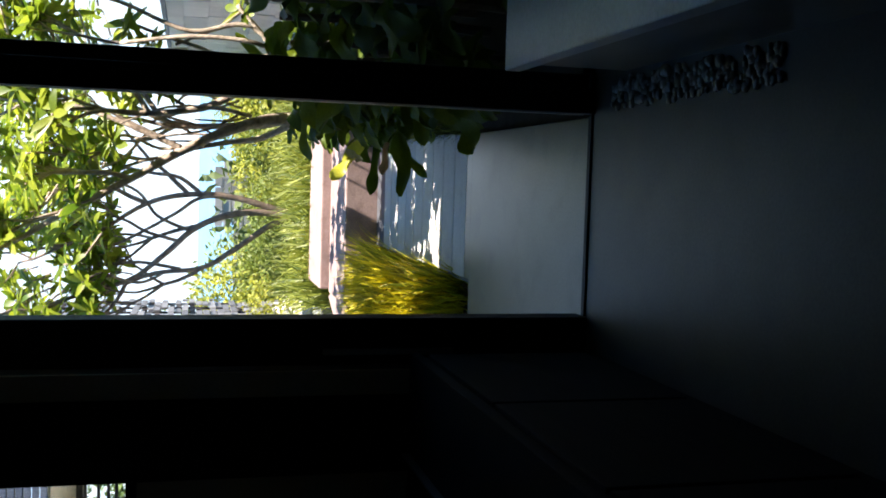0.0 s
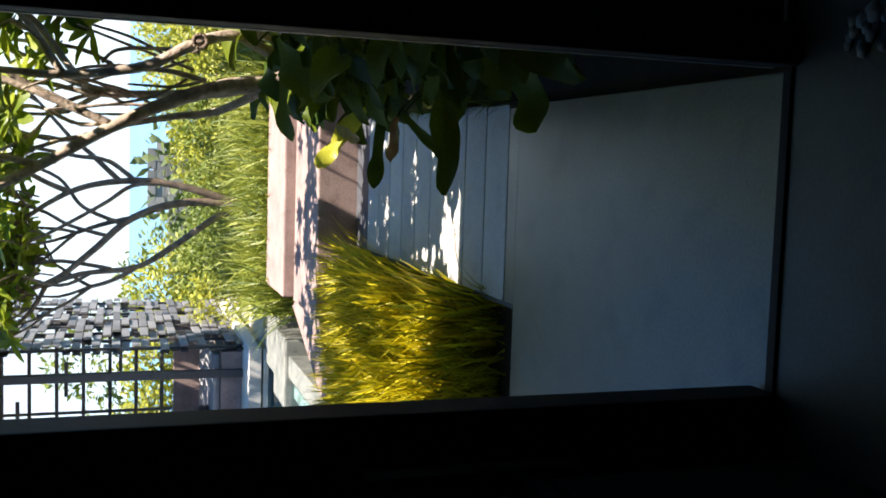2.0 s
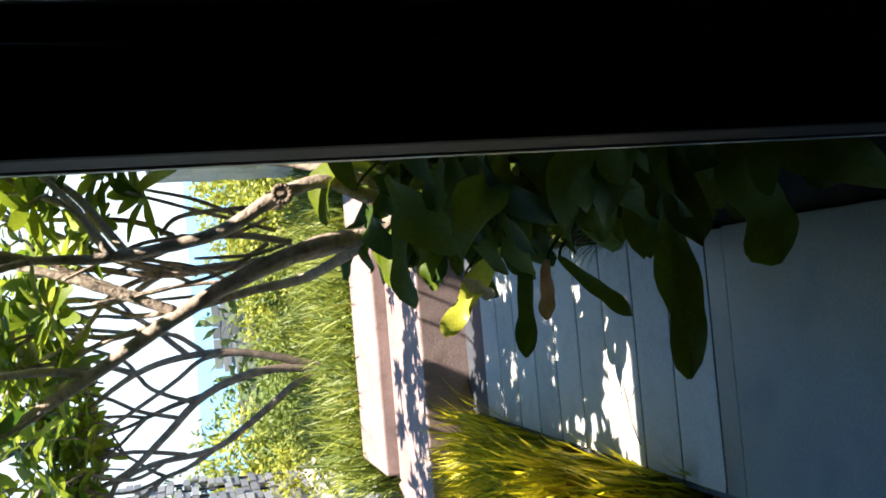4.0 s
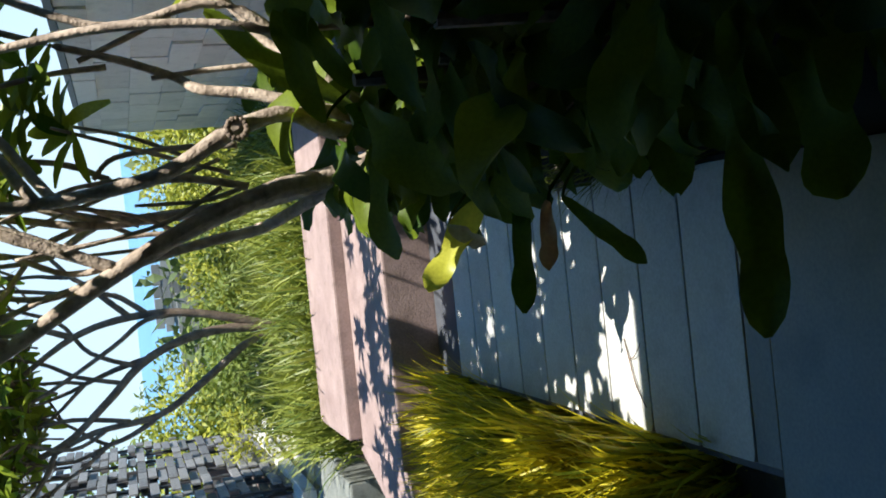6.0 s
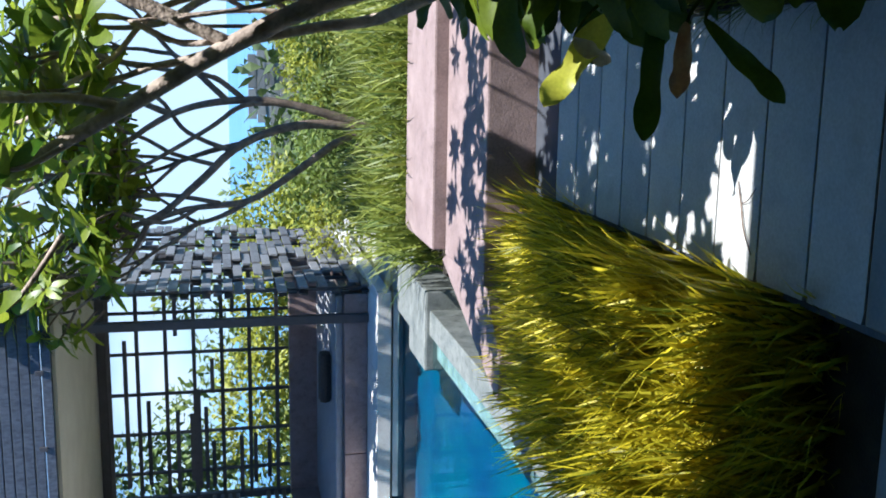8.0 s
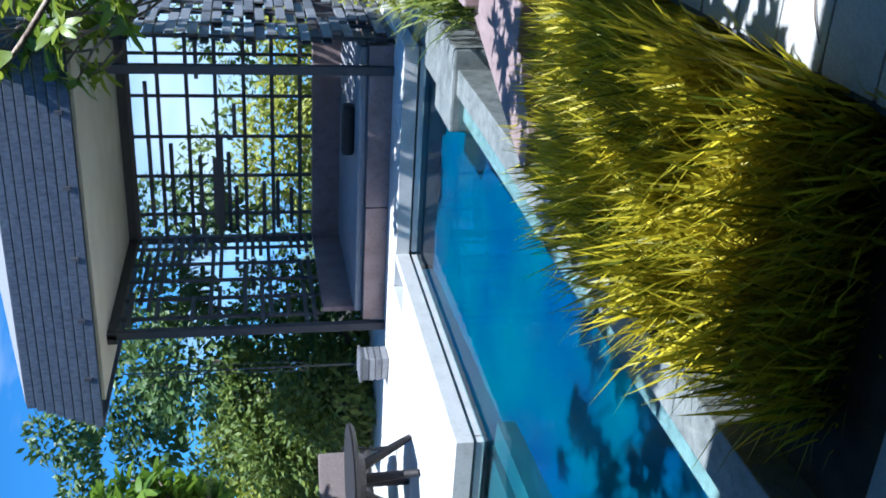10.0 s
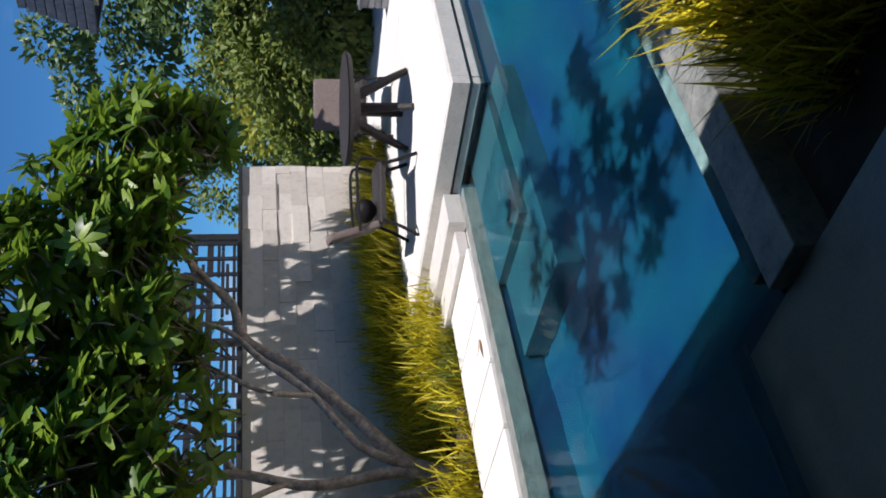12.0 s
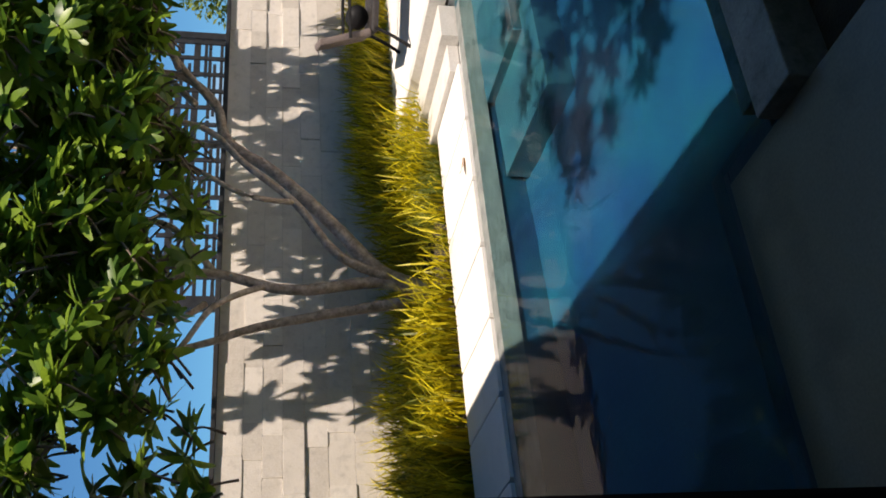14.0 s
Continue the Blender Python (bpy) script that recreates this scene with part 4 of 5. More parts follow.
single_leaf((0.39, 2.44, 0.46), (-0.28, -0.05, 0.22), (-0.2, -0.75, 0.6), 0.37, 0.10, 0.12, "leaf_lit", "yellow leaf catching the sun, the light put into its colour")
single_leaf((0.30, 2.42, 0.59), (-0.09, -0.09, -0.085), (-0.2, -0.75, 0.6), 0.13, 0.06, 0.25, "leaf_pale", "curled pale withered leaf below the bright one")
single_leaf((0.33, 2.10, 0.40), (-0.18, -0.05, 0.04), (-0.2, -0.75, 0.6), 0.20, 0.06, 0.15, "leaf_old", "orange edged ageing leaf over the path")
single_leaf((0.31, 2.20, 0.44), (-0.27, -0.10, 0.06), (-0.2, -0.75, 0.6), 0.31, 0.08, 0.20, "leaf_big", "drooping broad leaf over the path")
single_leaf((0.29, 1.99, 0.34), (-0.165, -0.08, -0.155), (-0.2, -0.75, 0.6), 0.23, 0.065, 0.20, "leaf_big", "slanting broad leaf over the path")
single_leaf((0.33, 0.94, 0.56), (-0.45, -0.07, -0.02), (-0.2, -0.75, 0.6), 0.30, 0.10, 0.14, "leaf_big", "long drooping broad leaf over the boards")
single_leaf((0.56, 1.60, 0.29), (-0.20, -0.10, 0.11), (-0.2, -0.75, 0.6), 0.27, 0.13, 0.5, "leaf_big", "rounded broad leaf beside the path")
single_leaf((0.72, 2.30, 0.98), (0.16, -0.05, 0.33), (-0.2, -0.75, 0.6), 0.39, 0.09, 0.10, "leaf_big", "upright strap leaf beside the trunk")
single_leaf((0.70, 2.20, 1.03), (0.23, 0.00, 0.09), (-0.2, -0.75, 0.6), 0.26, 0.11, 0.10, "leaf_big", "upright broad leaf beside the trunk")
single_leaf((0.74, 2.10, 0.96), (0.17, 0.00, 0.13), (-0.2, -0.75, 0.6), 0.22, 0.08, 0.10, "leaf_big", "upright narrow leaf beside the trunk")
single_leaf((0.53, 1.22, 0.20), (-0.26, -0.05, -0.05), (0, -0.5, 0.9), 0.29, 0.17, 0.2, "leaf_big", "rounded broad leaf over the landing")


# ---------------------------------------------------------------- frangipani trees
def near_frangipani():
    rng = random.Random(41)
    t = thing("frangipani_tree", (0.66, 2.68, -0.06), "leaning frangipani with bare pale forked limbs", "tree")
    o = t.location
    bm = bmesh.new()
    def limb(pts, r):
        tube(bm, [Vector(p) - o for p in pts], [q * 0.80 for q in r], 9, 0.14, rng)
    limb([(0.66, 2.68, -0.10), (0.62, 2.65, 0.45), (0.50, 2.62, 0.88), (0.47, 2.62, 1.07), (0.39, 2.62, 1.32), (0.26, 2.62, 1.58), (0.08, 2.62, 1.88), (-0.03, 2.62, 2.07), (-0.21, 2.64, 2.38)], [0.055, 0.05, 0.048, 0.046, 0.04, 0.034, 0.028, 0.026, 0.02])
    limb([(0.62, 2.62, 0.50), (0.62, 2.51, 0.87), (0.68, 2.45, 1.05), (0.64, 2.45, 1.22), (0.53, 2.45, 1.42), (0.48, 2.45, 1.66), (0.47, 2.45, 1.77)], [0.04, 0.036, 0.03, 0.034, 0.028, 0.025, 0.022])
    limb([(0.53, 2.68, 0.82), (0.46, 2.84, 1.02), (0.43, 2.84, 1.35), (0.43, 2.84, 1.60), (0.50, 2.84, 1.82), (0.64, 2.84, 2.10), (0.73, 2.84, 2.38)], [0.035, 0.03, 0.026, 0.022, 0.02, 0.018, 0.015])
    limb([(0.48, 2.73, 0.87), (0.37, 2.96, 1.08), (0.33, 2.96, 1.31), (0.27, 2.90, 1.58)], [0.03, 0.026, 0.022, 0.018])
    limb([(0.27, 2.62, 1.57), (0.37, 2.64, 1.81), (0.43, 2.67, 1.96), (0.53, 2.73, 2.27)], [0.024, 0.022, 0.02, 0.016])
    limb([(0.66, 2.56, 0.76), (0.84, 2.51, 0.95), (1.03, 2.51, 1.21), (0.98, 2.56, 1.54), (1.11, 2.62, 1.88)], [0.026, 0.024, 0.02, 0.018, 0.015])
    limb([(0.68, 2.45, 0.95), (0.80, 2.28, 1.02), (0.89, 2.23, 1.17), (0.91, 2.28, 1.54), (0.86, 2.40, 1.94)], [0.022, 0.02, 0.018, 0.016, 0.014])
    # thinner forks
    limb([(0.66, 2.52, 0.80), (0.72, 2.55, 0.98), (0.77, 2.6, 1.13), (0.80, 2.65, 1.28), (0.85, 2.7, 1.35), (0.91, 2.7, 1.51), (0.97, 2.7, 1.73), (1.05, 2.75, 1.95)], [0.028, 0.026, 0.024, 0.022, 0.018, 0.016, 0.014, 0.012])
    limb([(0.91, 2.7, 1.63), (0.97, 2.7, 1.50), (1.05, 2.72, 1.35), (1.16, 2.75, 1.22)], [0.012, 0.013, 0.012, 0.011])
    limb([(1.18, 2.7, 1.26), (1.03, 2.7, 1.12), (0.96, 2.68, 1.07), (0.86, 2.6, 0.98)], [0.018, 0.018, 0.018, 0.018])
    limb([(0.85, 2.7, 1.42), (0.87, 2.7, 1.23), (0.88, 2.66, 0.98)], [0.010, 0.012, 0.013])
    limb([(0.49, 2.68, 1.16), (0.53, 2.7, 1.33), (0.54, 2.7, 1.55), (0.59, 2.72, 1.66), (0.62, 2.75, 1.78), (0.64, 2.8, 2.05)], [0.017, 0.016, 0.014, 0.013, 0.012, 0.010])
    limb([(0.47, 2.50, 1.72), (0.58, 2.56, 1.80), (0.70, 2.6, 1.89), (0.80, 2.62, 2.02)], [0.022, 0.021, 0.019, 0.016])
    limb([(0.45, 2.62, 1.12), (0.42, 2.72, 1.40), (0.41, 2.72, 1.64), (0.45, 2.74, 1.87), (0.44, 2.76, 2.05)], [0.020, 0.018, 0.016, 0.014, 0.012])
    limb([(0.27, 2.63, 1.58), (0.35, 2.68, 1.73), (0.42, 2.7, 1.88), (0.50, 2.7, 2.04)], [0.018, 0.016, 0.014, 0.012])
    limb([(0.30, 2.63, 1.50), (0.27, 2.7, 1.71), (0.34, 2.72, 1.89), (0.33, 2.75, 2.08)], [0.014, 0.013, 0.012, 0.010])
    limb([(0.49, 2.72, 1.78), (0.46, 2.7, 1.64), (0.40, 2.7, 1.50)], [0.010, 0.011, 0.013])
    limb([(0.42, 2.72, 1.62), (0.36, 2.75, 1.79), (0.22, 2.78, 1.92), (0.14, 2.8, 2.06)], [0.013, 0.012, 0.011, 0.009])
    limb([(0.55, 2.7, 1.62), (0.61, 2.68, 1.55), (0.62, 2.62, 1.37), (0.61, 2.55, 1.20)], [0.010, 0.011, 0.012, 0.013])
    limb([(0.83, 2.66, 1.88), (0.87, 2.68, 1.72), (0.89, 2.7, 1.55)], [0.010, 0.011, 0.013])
    for k in range(12):
        p = Vector((rng.uniform(0.30, 0.60), rng.uniform(2.58, 2.82), rng.uniform(1.15, 1.55)))
        lean = Vector((rng.uniform(-0.45, 0.45), rng.uniform(-0.2, 0.2), 1.0)) * rng.uniform(0.25, 0.5)
        bow = Vector((rng.uniform(-0.05, 0.05), 0, 0))
        limb([p, p + lean * 0.35 + bow, p + lean * 0.7 + bow * 0.6, p + lean], [0.010, 0.009, 0.008, 0.006])
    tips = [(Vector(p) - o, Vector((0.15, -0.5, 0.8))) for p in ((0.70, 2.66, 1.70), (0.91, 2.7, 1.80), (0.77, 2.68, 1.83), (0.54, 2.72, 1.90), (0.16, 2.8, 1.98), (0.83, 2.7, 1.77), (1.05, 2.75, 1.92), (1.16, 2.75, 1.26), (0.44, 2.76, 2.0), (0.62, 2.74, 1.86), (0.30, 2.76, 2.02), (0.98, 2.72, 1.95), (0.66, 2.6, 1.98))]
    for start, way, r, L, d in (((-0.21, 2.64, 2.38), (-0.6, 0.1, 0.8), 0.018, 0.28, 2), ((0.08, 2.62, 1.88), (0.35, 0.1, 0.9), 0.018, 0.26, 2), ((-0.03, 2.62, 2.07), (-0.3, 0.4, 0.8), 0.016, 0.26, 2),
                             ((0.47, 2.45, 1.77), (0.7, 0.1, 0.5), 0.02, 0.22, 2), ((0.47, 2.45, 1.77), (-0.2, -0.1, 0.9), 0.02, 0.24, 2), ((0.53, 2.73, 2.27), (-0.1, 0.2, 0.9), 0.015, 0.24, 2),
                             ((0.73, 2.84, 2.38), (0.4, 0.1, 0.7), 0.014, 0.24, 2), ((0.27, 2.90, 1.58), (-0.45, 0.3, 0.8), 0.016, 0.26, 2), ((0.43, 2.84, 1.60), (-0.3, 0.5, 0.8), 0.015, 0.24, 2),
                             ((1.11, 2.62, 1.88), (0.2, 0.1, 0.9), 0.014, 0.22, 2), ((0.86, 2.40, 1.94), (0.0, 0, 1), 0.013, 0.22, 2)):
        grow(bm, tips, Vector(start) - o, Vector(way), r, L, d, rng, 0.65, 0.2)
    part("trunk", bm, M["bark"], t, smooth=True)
    v, f = [], []
    bm = bmesh.new()
    for k in range(345):
        y = rng.uniform(2.2, 5.0)
        p = Vector((rng.uniform(-0.55, 0.65) if y < 3.0 else rng.uniform(-0.3, 2.1), y, rng.uniform(1.98, 2.6) if y < 3.0 else rng.uniform(2.3, 3.0)))
        if k >= 230:
            p = Vector((rng.uniform(-2.3, 0.3), rng.uniform(2.3, 3.9), rng.uniform(3.6, 4.5)))
        elif k >= 150:
            p = Vector((rng.uniform(0.6, 1.7), rng.uniform(2.75, 3.9), rng.uniform(2.45, 2.95)))
        d = Vector((rng.uniform(-0.6, 0.6), rng.uniform(-0.6, 0.6), 1)).normalized()
        if k < 150 and y < 3.0 and k % 5 < 3:
            continue
        tips.append((p - o, d))
        if k % 2:
            tube(bm, [p - o, p - o - d * 0.06 + Vector((0.02, 0.0, -0.03)), p - o - d * 0.14 - Vector((p.x - 0.3, p.y - 2.6, 0.25)) * 0.25], [0.006, 0.007, 0.009], 5)
    tagged(part("branchwork", bm, M["bark"], t, smooth=True), kind="stuff")
    for p, d in tips:
        rosette(v, f, p, d, rng, 9, 0.17, 0.055)
    data_object("crown", v, f, M["leaf_near"], t, True)
    # a ring scar where a limb was cut
    bm = bmesh.new()
    k = Vector((0.64, 2.42, 1.21)) - o
    for j in range(14):
        a0 = 2 * math.pi * j / 14
        q = bmesh.ops.create_icosphere(bm, subdivisions=1, radius=0.012)
        for vv in q["verts"]:
            vv.co += k + Vector((math.cos(a0) * 0.028, -0.012, math.sin(a0) * 0.028))
    part("knot", bm, M["bark_dark"], t, "dark ring scar on a limb", True)
    return t


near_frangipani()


def far_frangipani(at, label, rng, limbs, leaf, key, bark, count, extra, crown=(), slim=1.0):
    t = thing("frangipani_tree", at, label, "tree")
    o = Vector(at)
    bm = bmesh.new()
    tips = []
    for pts, r in limbs:
        tube(bm, [Vector(p) - o for p in pts], [q * slim for q in r], 9, 0.14, rng)
    for start, way, r, L, d in extra:
        grow(bm, tips, Vector(start) - o, Vector(way), r, L, d, rng, 0.75, 0.18)
    part("trunk", bm, M[bark], t, smooth=True)
    bm = bmesh.new()
    for c, r, n in crown:
        for k in range(n):
            q = Vector((rng.gauss(0, 1), rng.gauss(0, 1), rng.gauss(0, 1))).normalized() * rng.uniform(0.35, 1.0) ** 0.5
            p = Vector(c) - o + Vector((q.x * r[0], q.y * r[1], q.z * r[2]))
            d = (q * 0.6 + Vector((rng.uniform(-0.4, 0.4), rng.uniform(-0.4, 0.4), 0.8))).normalized()
            tips.append((p, d))
            tube(bm, [p, p - d * 0.1 + Vector((0.02, 0.01, 0)), p - d * 0.2 - Vector((q.x, q.y, 0.3)) * 0.15], [0.007, 0.009, 0.011], 5)
    if crown:
        tagged(part("branchwork", bm, M["bark_dark"], t, smooth=True), kind="stuff")
    else:
        bm.free()
    v, f = [], []
    for p, d in tips:
        rosette(v, f, p, d, rng, count, leaf, leaf * 0.30)
    data_object("crown", v, f, M[key], t, True)
    return t


far_frangipani((-0.4, 8.5, 0.0), "bare limbed frangipani behind the low wall", random.Random(51),
               [([(-0.4, 8.5, 0.0), (-0.28, 8.5, 0.49), (-0.14, 8.5, 1.04), (-0.12, 8.5, 1.54), (-0.24, 8.5, 2.02), (-0.56, 8.5, 2.51)], [0.06, 0.055, 0.05, 0.045, 0.038, 0.03]),
                ([(-0.38, 8.5, 0.1), (-0.32, 8.5, 0.85), (-0.49, 8.5, 1.41), (-0.85, 8.5, 1.82), (-1.13, 8.5, 2.17), (-1.3, 8.5, 2.65)], [0.06, 0.055, 0.05, 0.045, 0.038, 0.03]),
                ([(-0.4, 8.5, 0.3), (-0.46, 8.5, 0.55), (-0.79, 8.5, 1.02), (-1.0, 8.5, 1.38), (-1.07, 8.5, 1.92), (-1.2, 8.5, 2.25)], [0.05, 0.05, 0.045, 0.04, 0.035, 0.028]),
                ([(-0.7, 8.5, 0.0), (-0.6, 8.5, 0.25), (-0.50, 8.5, 0.42)], [0.06, 0.05, 0.045]),
                ([(-0.12, 8.5, 1.38), (0.08, 8.5, 1.65), (0.12, 8.5, 1.94), (0.21, 8.55, 2.5), (0.20, 8.6, 2.8)], [0.035, 0.032, 0.028, 0.024, 0.02]),
                ([(-0.56, 8.5, 1.50), (-0.39, 8.5, 1.89), (-0.10, 8.55, 2.13), (0.07, 8.55, 2.55)], [0.032, 0.028, 0.025, 0.02]),
                ([(-0.68, 8.5, 1.66), (-0.58, 8.5, 2.01), (-0.43, 8.55, 2.3), (-0.32, 8.6, 2.75)], [0.03, 0.026, 0.024, 0.02]),
                ([(-1.02, 8.5, 1.62), (-0.94, 8.52, 2.09), (-0.97, 8.55, 2.49), (-0.89, 8.6, 2.8)], [0.03, 0.026, 0.023, 0.02]),
                ([(-1.04, 8.5, 1.78), (-1.18, 8.45, 2.11), (-1.04, 8.4, 2.55)], [0.026, 0.024, 0.02]),
                ([(-0.14, 8.5, 1.02), (-0.16, 8.45, 1.41), (-0.36, 8.42, 1.71), (-0.71, 8.4, 2.33), (-0.77, 8.4, 2.65)], [0.034, 0.03, 0.028, 0.024, 0.02])],
               0.24, "leaf_near", "bark_dark", 9,
               [((-0.56, 8.5, 2.51), (-0.4, 0, 1), 0.028, 0.5, 3), ((-1.3, 8.5, 2.65), (-0.3, 0, 1), 0.028, 0.5, 3), ((-1.2, 8.5, 2.25), (-0.9, 0, 0.5), 0.026, 0.5, 2), ((-0.24, 8.5, 2.02), (0.5, 0, 0.9), 0.03, 0.6, 3), ((-0.12, 8.5, 1.54), (0.8, 0.2, 0.9), 0.03, 0.6, 3), ((-0.49, 8.5, 1.41), (-0.1, 0.2, 1), 0.028, 0.6, 3), ((-1.0, 8.5, 1.38), (-0.7, 0.1, 0.8), 0.028, 0.5, 3)],
               [((-0.7, 8.6, 3.0), (1.7, 0.8, 0.65), 130)], slim=0.74)

X = -7.0
far_frangipani((X, 3.97, 0.0), "spreading frangipani with a dense green crown by the wall", random.Random(52),
               [([(X, 4.0, -0.05), (X, 4.2, 0.40), (X, 4.61, 0.73), (X, 5.21, 1.28), (X, 5.52, 1.69), (X, 5.96, 1.82), (X, 6.28, 2.15), (X + 0.1, 6.20, 2.65)], [0.085, 0.075, 0.062, 0.055, 0.05, 0.042, 0.038, 0.026]),
                ([(X, 5.90, 1.80), (X + 0.05, 6.31, 2.11), (X + 0.1, 6.74, 2.44), (X + 0.15, 6.99, 2.91)], [0.032, 0.028, 0.024, 0.018]),
                ([(X + 0.03, 4.12, 0.30), (X + 0.1, 4.3, 0.75), (X + 0.15, 4.79, 1.12), (X + 0.2, 5.15, 1.55), (X + 0.2, 5.46, 1.82), (X + 0.2, 5.58, 2.13), (X + 0.2, 5.6, 2.78)], [0.045, 0.04, 0.034, 0.03, 0.027, 0.024, 0.018]),
                ([(X, 4.0, 0.05), (X, 4.1, 0.41), (X, 4.01, 1.15), (X, 4.16, 1.81), (X, 4.02, 2.29), (X, 3.8, 2.76)], [0.07, 0.055, 0.046, 0.04, 0.032, 0.024]),
                ([(X - 0.05, 3.95, 0.10), (X - 0.15, 3.88, 0.77), (X - 0.2, 3.76, 1.43), (X - 0.2, 3.62, 1.81), (X - 0.2, 3.5, 2.3)], [0.05, 0.044, 0.036, 0.03, 0.022]),
                ([(X, 4.14, 1.75), (X + 0.05, 4.56, 2.12), (X + 0.1, 4.7, 2.61), (X + 0.15, 5.08, 2.84), (X + 0.2, 5.5, 3.01)], [0.032, 0.028, 0.024, 0.02, 0.016]),
                ([(X, 5.52, 1.66), (X - 0.1, 5.56, 1.9), (X - 0.1, 5.71, 2.3), (X - 0.1, 5.76, 2.69)], [0.03, 0.026, 0.022, 0.017]),
                ([(X + 0.15, 4.79, 1.12), (X + 0.35, 4.72, 1.55), (X + 0.4, 4.95, 2.0), (X + 0.4, 5.0, 2.4)], [0.026, 0.023, 0.019, 0.015]),
                ([(X, 4.05, 1.35), (X + 0.2, 3.75, 1.75), (X + 0.25, 3.35, 2.0), (X + 0.3, 3.0, 2.35)], [0.028, 0.025, 0.021, 0.016])],
               0.25, "leaf_frangi", "bark", 13,
               [((X + 0.2, 6.16, 2.72), (0.2, 0.4, 1), 0.03, 0.5, 3), ((X + 0.1, 6.28, 2.16), (0.3, 0.9, 0.4), 0.034, 0.6, 3), ((X, 5.95, 2.0), (-0.3, 0.9, 0.5), 0.034, 0.6, 2), ((X, 4.61, 2.85), (0.3, -0.1, 1), 0.028, 0.5, 2),
                ((X, 4.68, 2.54), (0.4, 0.5, 0.8), 0.03, 0.5, 3), ((X - 0.2, 3.85, 2.74), (0.3, -0.6, 0.8), 0.03, 0.5, 2), ((X + 0.25, 5.47, 2.8), (0.3, 0.1, 1), 0.026, 0.5, 3), ((X + 0.2, 5.4, 2.17), (0.7, 0.3, 0.6), 0.03, 0.5, 3),
                ((X - 0.2, 3.98, 1.84), (0.3, -0.9, 0.7), 0.03, 0.55, 3), ((X + 0.1, 6.28, 2.16), (0.7, 0.6, 0.3), 0.03, 0.5, 3), ((X, 5.0, 2.7), (0.3, 0.2, 1), 0.03, 0.7, 2), ((X + 0.2, 6.16, 2.72), (0.3, 0.8, 0.5), 0.03, 0.6, 3)],
               [((X + 0.35, 5.4, 2.95), (0.4, 1.8, 0.5), 90), ((X + 1.0, 4.6, 3.3), (0.5, 1.8, 0.75), 105), ((X + 0.9, 6.8, 2.75), (0.5, 1.15, 0.6), 110), ((X + 1.1, 5.0, 3.6), (0.5, 1.5, 0.45), 50), ((X + 0.1, 5.2, 2.95), (0.5, 2.1, 0.5), 75), ((X + 1.2, 2.5, 3.2), (0.5, 0.8, 0.9), 45), ((X + 0.8, 7.3, 2.3), (0.3, 0.6, 0.45), 45),
                ((X + 0.85, 5.3, 2.6), (0.35, 1.7, 0.45), 110), ((X + 0.5, 4.4, 2.25), (0.3, 1.1, 0.35), 45), ((X + 1.0, 3.4, 2.8), (0.45, 1.0, 0.7), 52), ((X + 1.0, 2.2, 2.3), (0.45, 0.9, 0.75), 48)])

# ---------------------------------------------------------------- hedges and far vegetation
def shrub(name, blobs, count, size, key, rng, label, at):
    t = thing(name, at, label, "shrub")
    o = Vector(at)
    leaf_cloud("foliage", [((Vector(c) - o)[:], r) for c, r in blobs], count, size, M[key], rng, t)
    bm = bmesh.new()
    for c, r in blobs[:3]:
        c = Vector(c) - o
        tube(bm, [(c.x * 0.3, c.y * 0.3, -0.05), (c.x * 0.7, c.y * 0.7, c.z * 0.5), (c.x, c.y, c.z)], [0.05, 0.035, 0.02], 6)
    part("stem", bm, M["bark_dark"], t)
    return t


rs = random.Random(61)
shrub("sea_grape_tree", [((-7.0, 11.6, 2.4), (0.9, 0.8, 0.9)), ((-7.9, 12.4, 3.4), (0.8, 0.7, 0.8)), ((-6.3, 12.2, 3.0), (0.6, 0.6, 0.9)), ((-9.0, 12.6, 3.2), (0.9, 0.6, 0.5)), ((-9.8, 12.8, 4.3), (0.9, 0.4, 0.3)), ((-8.6, 12.4, 4.4), (0.5, 0.4, 0.5)), ((-7.2, 11.6, 1.2), (1.0, 0.8, 0.8)), ((-5.4, 12.9, 2.6), (0.6, 0.5, 1.0))],
      9000, 0.15, "shrub_dark", rs, "tall sea grape tree behind the terrace", (-7.4, 12.0, 0.0))
shrub("hedge_shrub", [((-6.6, 9.9, 0.7), (0.7, 0.6, 0.7)), ((-7.4, 10.2, 1.0), (0.7, 0.6, 0.9)), ((-8.2, 10.4, 0.8), (0.7, 0.6, 0.8))], 8000, 0.115, "shrub", rs, "bushy green hedge behind the terrace", (-7.3, 10.2, 0.0))
shrub("hedge_shrub", [((-8.5, 10.9, 0.9), (0.6, 0.5, 0.8)), ((-9.1, 11.2, 1.1), (0.7, 0.5, 0.8)), ((-8.2, 11.3, 1.5), (0.6, 0.5, 0.7))], 6000, 0.11, "shrub_yellow", rs, "yellow green hedge beside the garden wall", (-8.7, 11.0, 0.0))
shrub("screen_tree", [((-4.6, 13.2, 0.9), (1.2, 0.7, 0.9)), ((-3.2, 13.6, 0.7), (1.2, 0.7, 0.8)), ((-2.2, 14.2, 0.5), (1.0, 0.8, 0.9))], 9000, 0.11, "shrub_yellow", rs, "sunlit shrubs behind the pavilion", (-3.6, 13.4, 0.0))
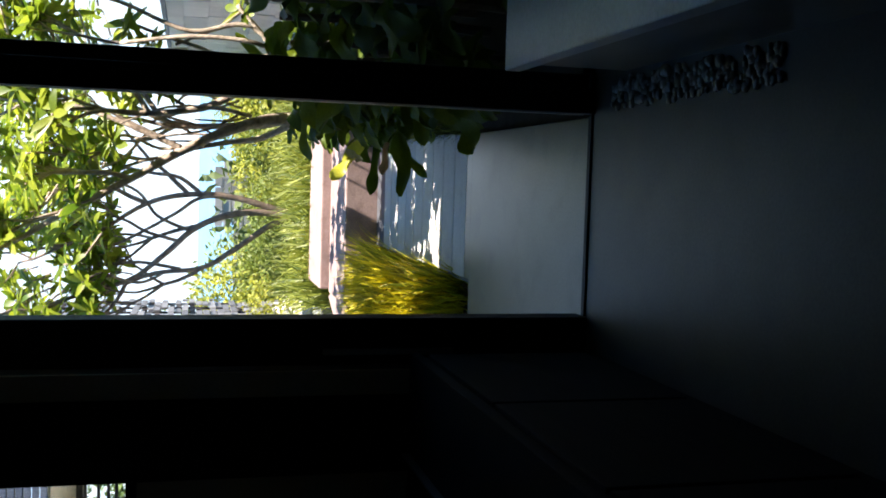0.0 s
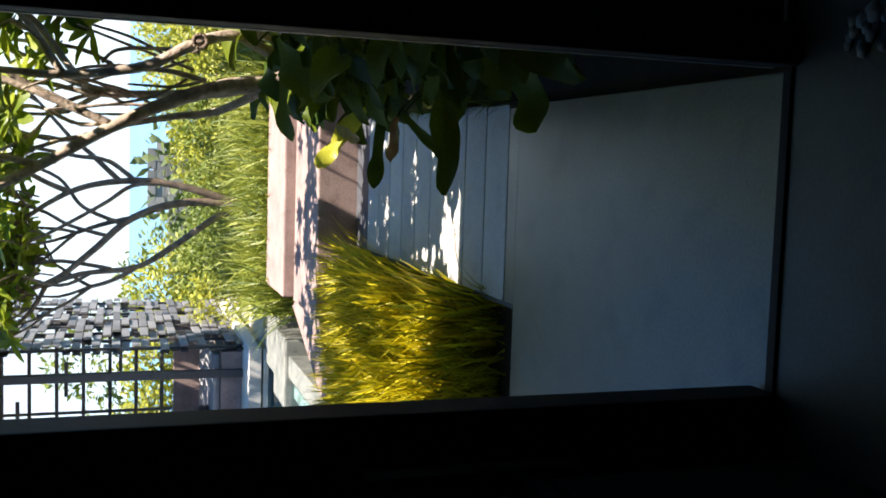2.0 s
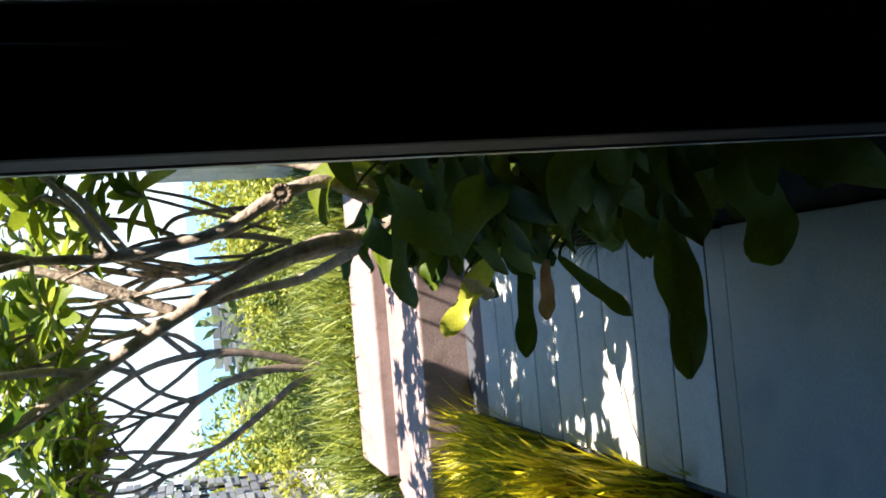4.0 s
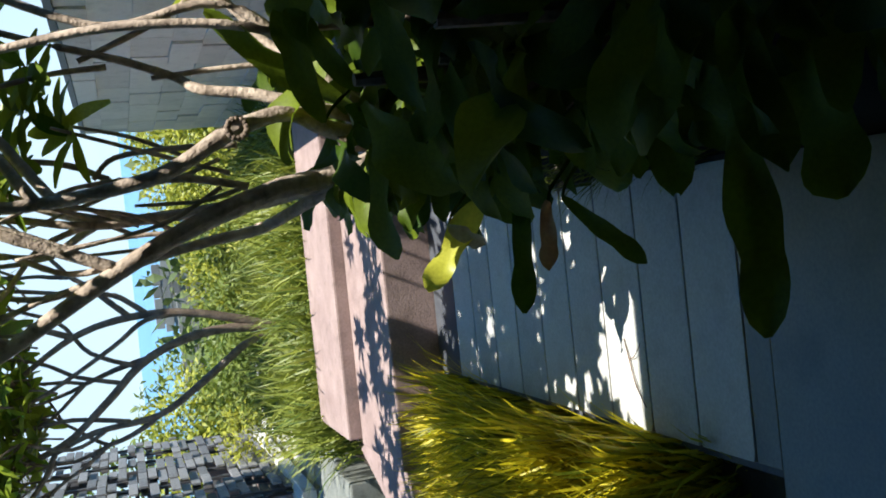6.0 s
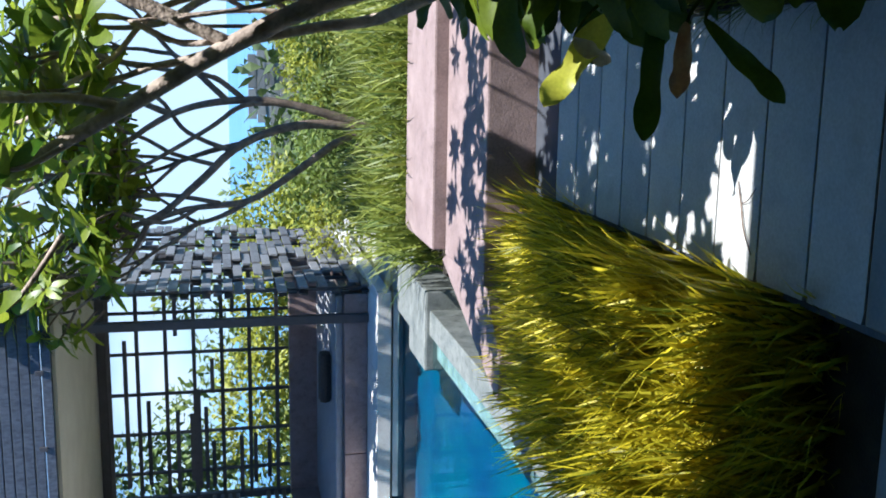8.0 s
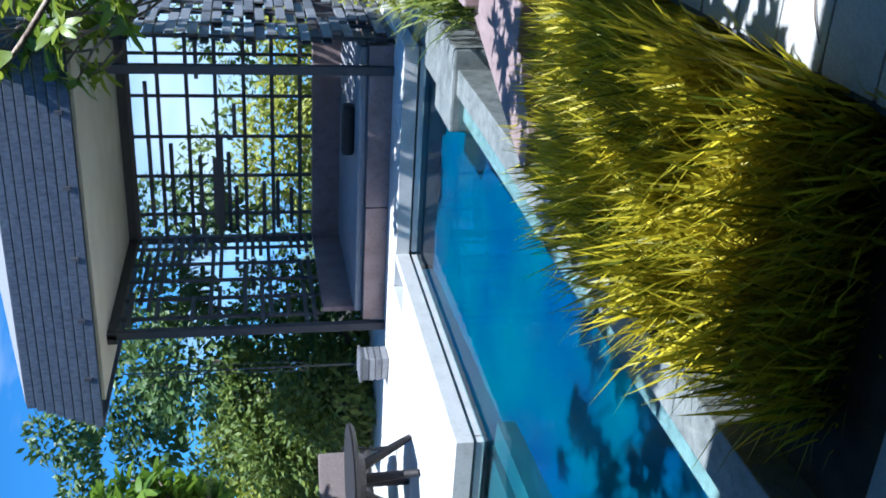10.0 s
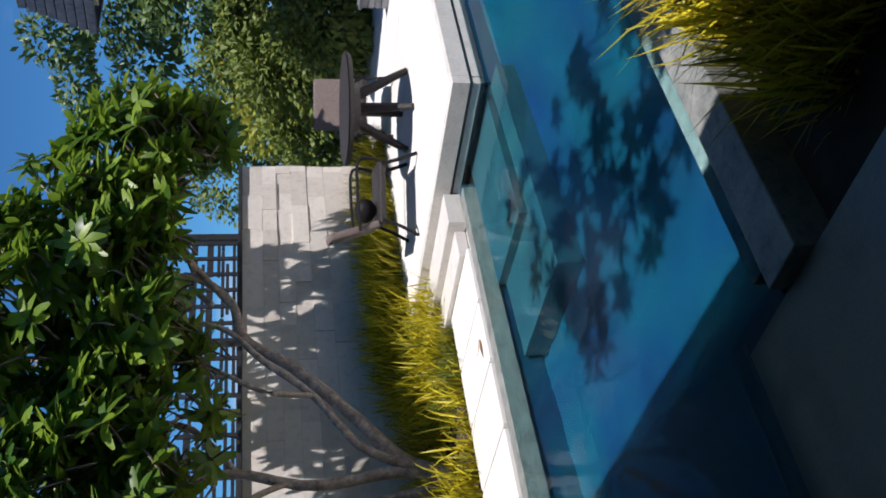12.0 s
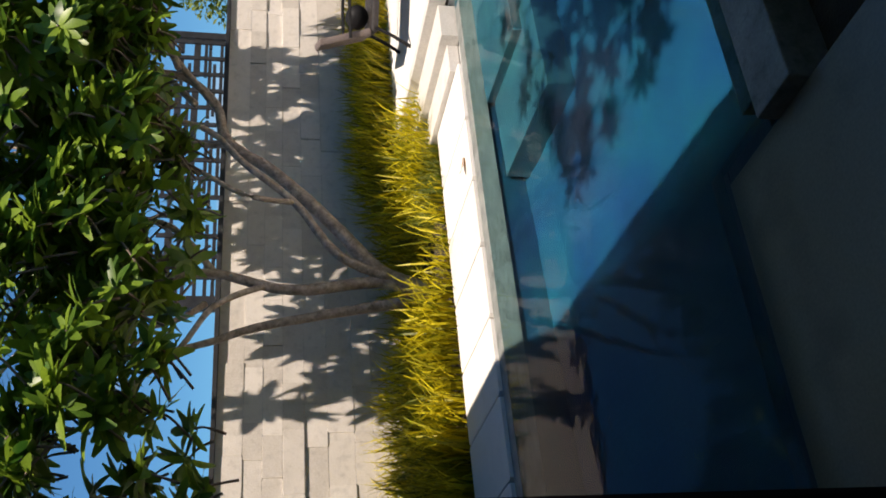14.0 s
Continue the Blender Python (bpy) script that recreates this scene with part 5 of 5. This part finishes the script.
shrub("screen_tree", [((-4.0, 19.0, 1.4), (1.3, 1.0, 1.6)), ((-2.5, 20.0, 0.2), (1.6, 1.2, 1.3)), ((-6.5, 18.0, 1.0), (1.8, 1.2, 1.8))], 3600, 0.2, "shrub", rs, "green trees seen through the lattice", (-4.2, 19.0, -1.5))
shrub("palm_shrub", [((1.9, 13.0, 0.4), (1.1, 0.9, 0.9)), ((3.2, 14.0, 0.5), (1.2, 0.9, 1.0)), ((0.9, 13.5, 0.1), (0.9, 0.7, 0.75)), ((2.2, 11.6, 0.3), (0.8, 0.7, 0.8))], 14000, 0.10, "shrub_yellow", rs, "bright yellow green shrubs on the slope", (1.9, 13.4, -0.5))
shrub("slope_shrub", [((-0.7, 13.2, -0.1), (0.9, 0.7, 0.6)), ((-1.7, 13.6, 0.0), (0.9, 0.7, 0.7)), ((0.2, 14.2, -0.1), (0.9, 0.7, 0.7)), ((-2.4, 15.5, -0.1), (1.0, 0.8, 0.9)), ((-0.9, 16.5, -0.4), (1.0, 0.8, 0.8)), ((1.3, 17.0, -0.1), (1.2, 0.9, 0.9))], 15000, 0.11, "shrub", rs, "green shrubs on the slope below", (-0.6, 16.5, -1.3))


shrub("slope_shrub", [((-0.9, 10.3, 0.2), (0.5, 0.45, 0.5)), ((-0.2, 10.8, 0.25), (0.5, 0.45, 0.5)), ((0.6, 10.4, 0.3), (0.5, 0.45, 0.55))], 6500, 0.075, "shrub", rs, "leafy green shrubs behind the reed grass", (-0.2, 10.5, 0.02))
shrub("slope_shrub", [((1.2, 10.6, 0.4), (0.45, 0.45, 0.6)), ((-1.7, 10.6, 0.1), (0.6, 0.5, 0.6)), ((0.2, 11.5, 0.4), (0.6, 0.4, 0.5))], 6500, 0.075, "shrub_yellow", rs, "sunlit yellow green shrubs behind the reed grass", (0.0, 10.8, 0.02))
shrub("back_tree", [((-10.6, 13.4, 1.4), (1.5, 1.0, 1.5)), ((-12.4, 14.0, 1.6), (1.5, 1.0, 1.7)), ((-9.2, 14.0, 1.2), (1.2, 1.0, 1.3))], 9000, 0.15, "shrub", rs, "leafy trees behind the garden wall", (-10.8, 13.6, 0.0))
shrub("hedge_shrub", [((-6.0, 10.6, 0.6), (0.5, 0.5, 0.6)), ((-5.9, 11.4, 1.2), (0.5, 0.5, 0.7)), ((-7.0, 10.8, 1.6), (0.6, 0.5, 0.5)), ((-9.0, 10.4, 0.6), (0.6, 0.5, 0.6)), ((-7.9, 10.9, 1.9), (0.5, 0.4, 0.4))], 6500, 0.11, "shrub", rs, "uneven leafy hedge beside the pavilion", (-7.2, 10.7, 0.0))


def far_woods():
    rng = random.Random(71)
    blobs = []
    for i in range(260):
        y = 20 + 90 * rng.random() ** 1.7
        x = rng.uniform(-0.45, 0.35) * y * 1.3
        z = float(np.interp(y, [18, 25, 35, 50, 80, 140], [-1.4, -2.6, -4.2, -6.5, -11, -19])) + 0.2
        s = rng.uniform(0.7, 1.5) * (1 + y / 45)
        blobs.append(((x, y, z + s * 0.5 + 0.055 * max(0, y - 25)), (s, s, s * rng.uniform(0.7, 1.1))))
    ob = leaf_cloud("woods", blobs, 60000, 0.42, M["far_tree"], rng)
    return tagged(ob, "scrubby trees covering the slope to the sea", "woods", kind="stuff")


far_woods()


def ruin_wall(at, w, h, rng, label):
    t = thing("stone_wall", at, label, "wall")
    part("core", box((-w / 2, -0.4, -1.5), (w / 2, 0.4, h - 0.1)), M["mortar"], t)
    z = -0.8
    while z < h:
        x = -w / 2 - rng.uniform(0, 0.5)
        while x < w / 2:
            L = rng.uniform(0.5, 1.0)
            ob = piece("stone", (x, -0.5 - rng.uniform(0, 0.08), z), (x + L - 0.04, -0.4, z + 0.36), "rubble", None)
            ob.parent = t
            x += L
        z += 0.4
    return t


ruin_wall((-2.6, 38.0, -2.6), 3.2, 2.4, random.Random(81), "grey field stone retaining wall on the slope")
ruin_wall((-0.8, 45.0, -3.2), 2.6, 3.4, random.Random(82), "grey field stone wall below the horizon")
fallen = thing("fallen_leaf", (-5.15, 4.05, 0.047), "dry reddish leaf lying on the pool ledge", "leaf")
v, f = [], []
leaf_shape(v, f, Vector((0, 0, 0.004)), Vector((0.2, -1, 0.02)), Vector((0, 0, 1)), 0.2, 0.07, -0.25, 5)
data_object("blade", v, f, M["leaf_old"], fallen, True)
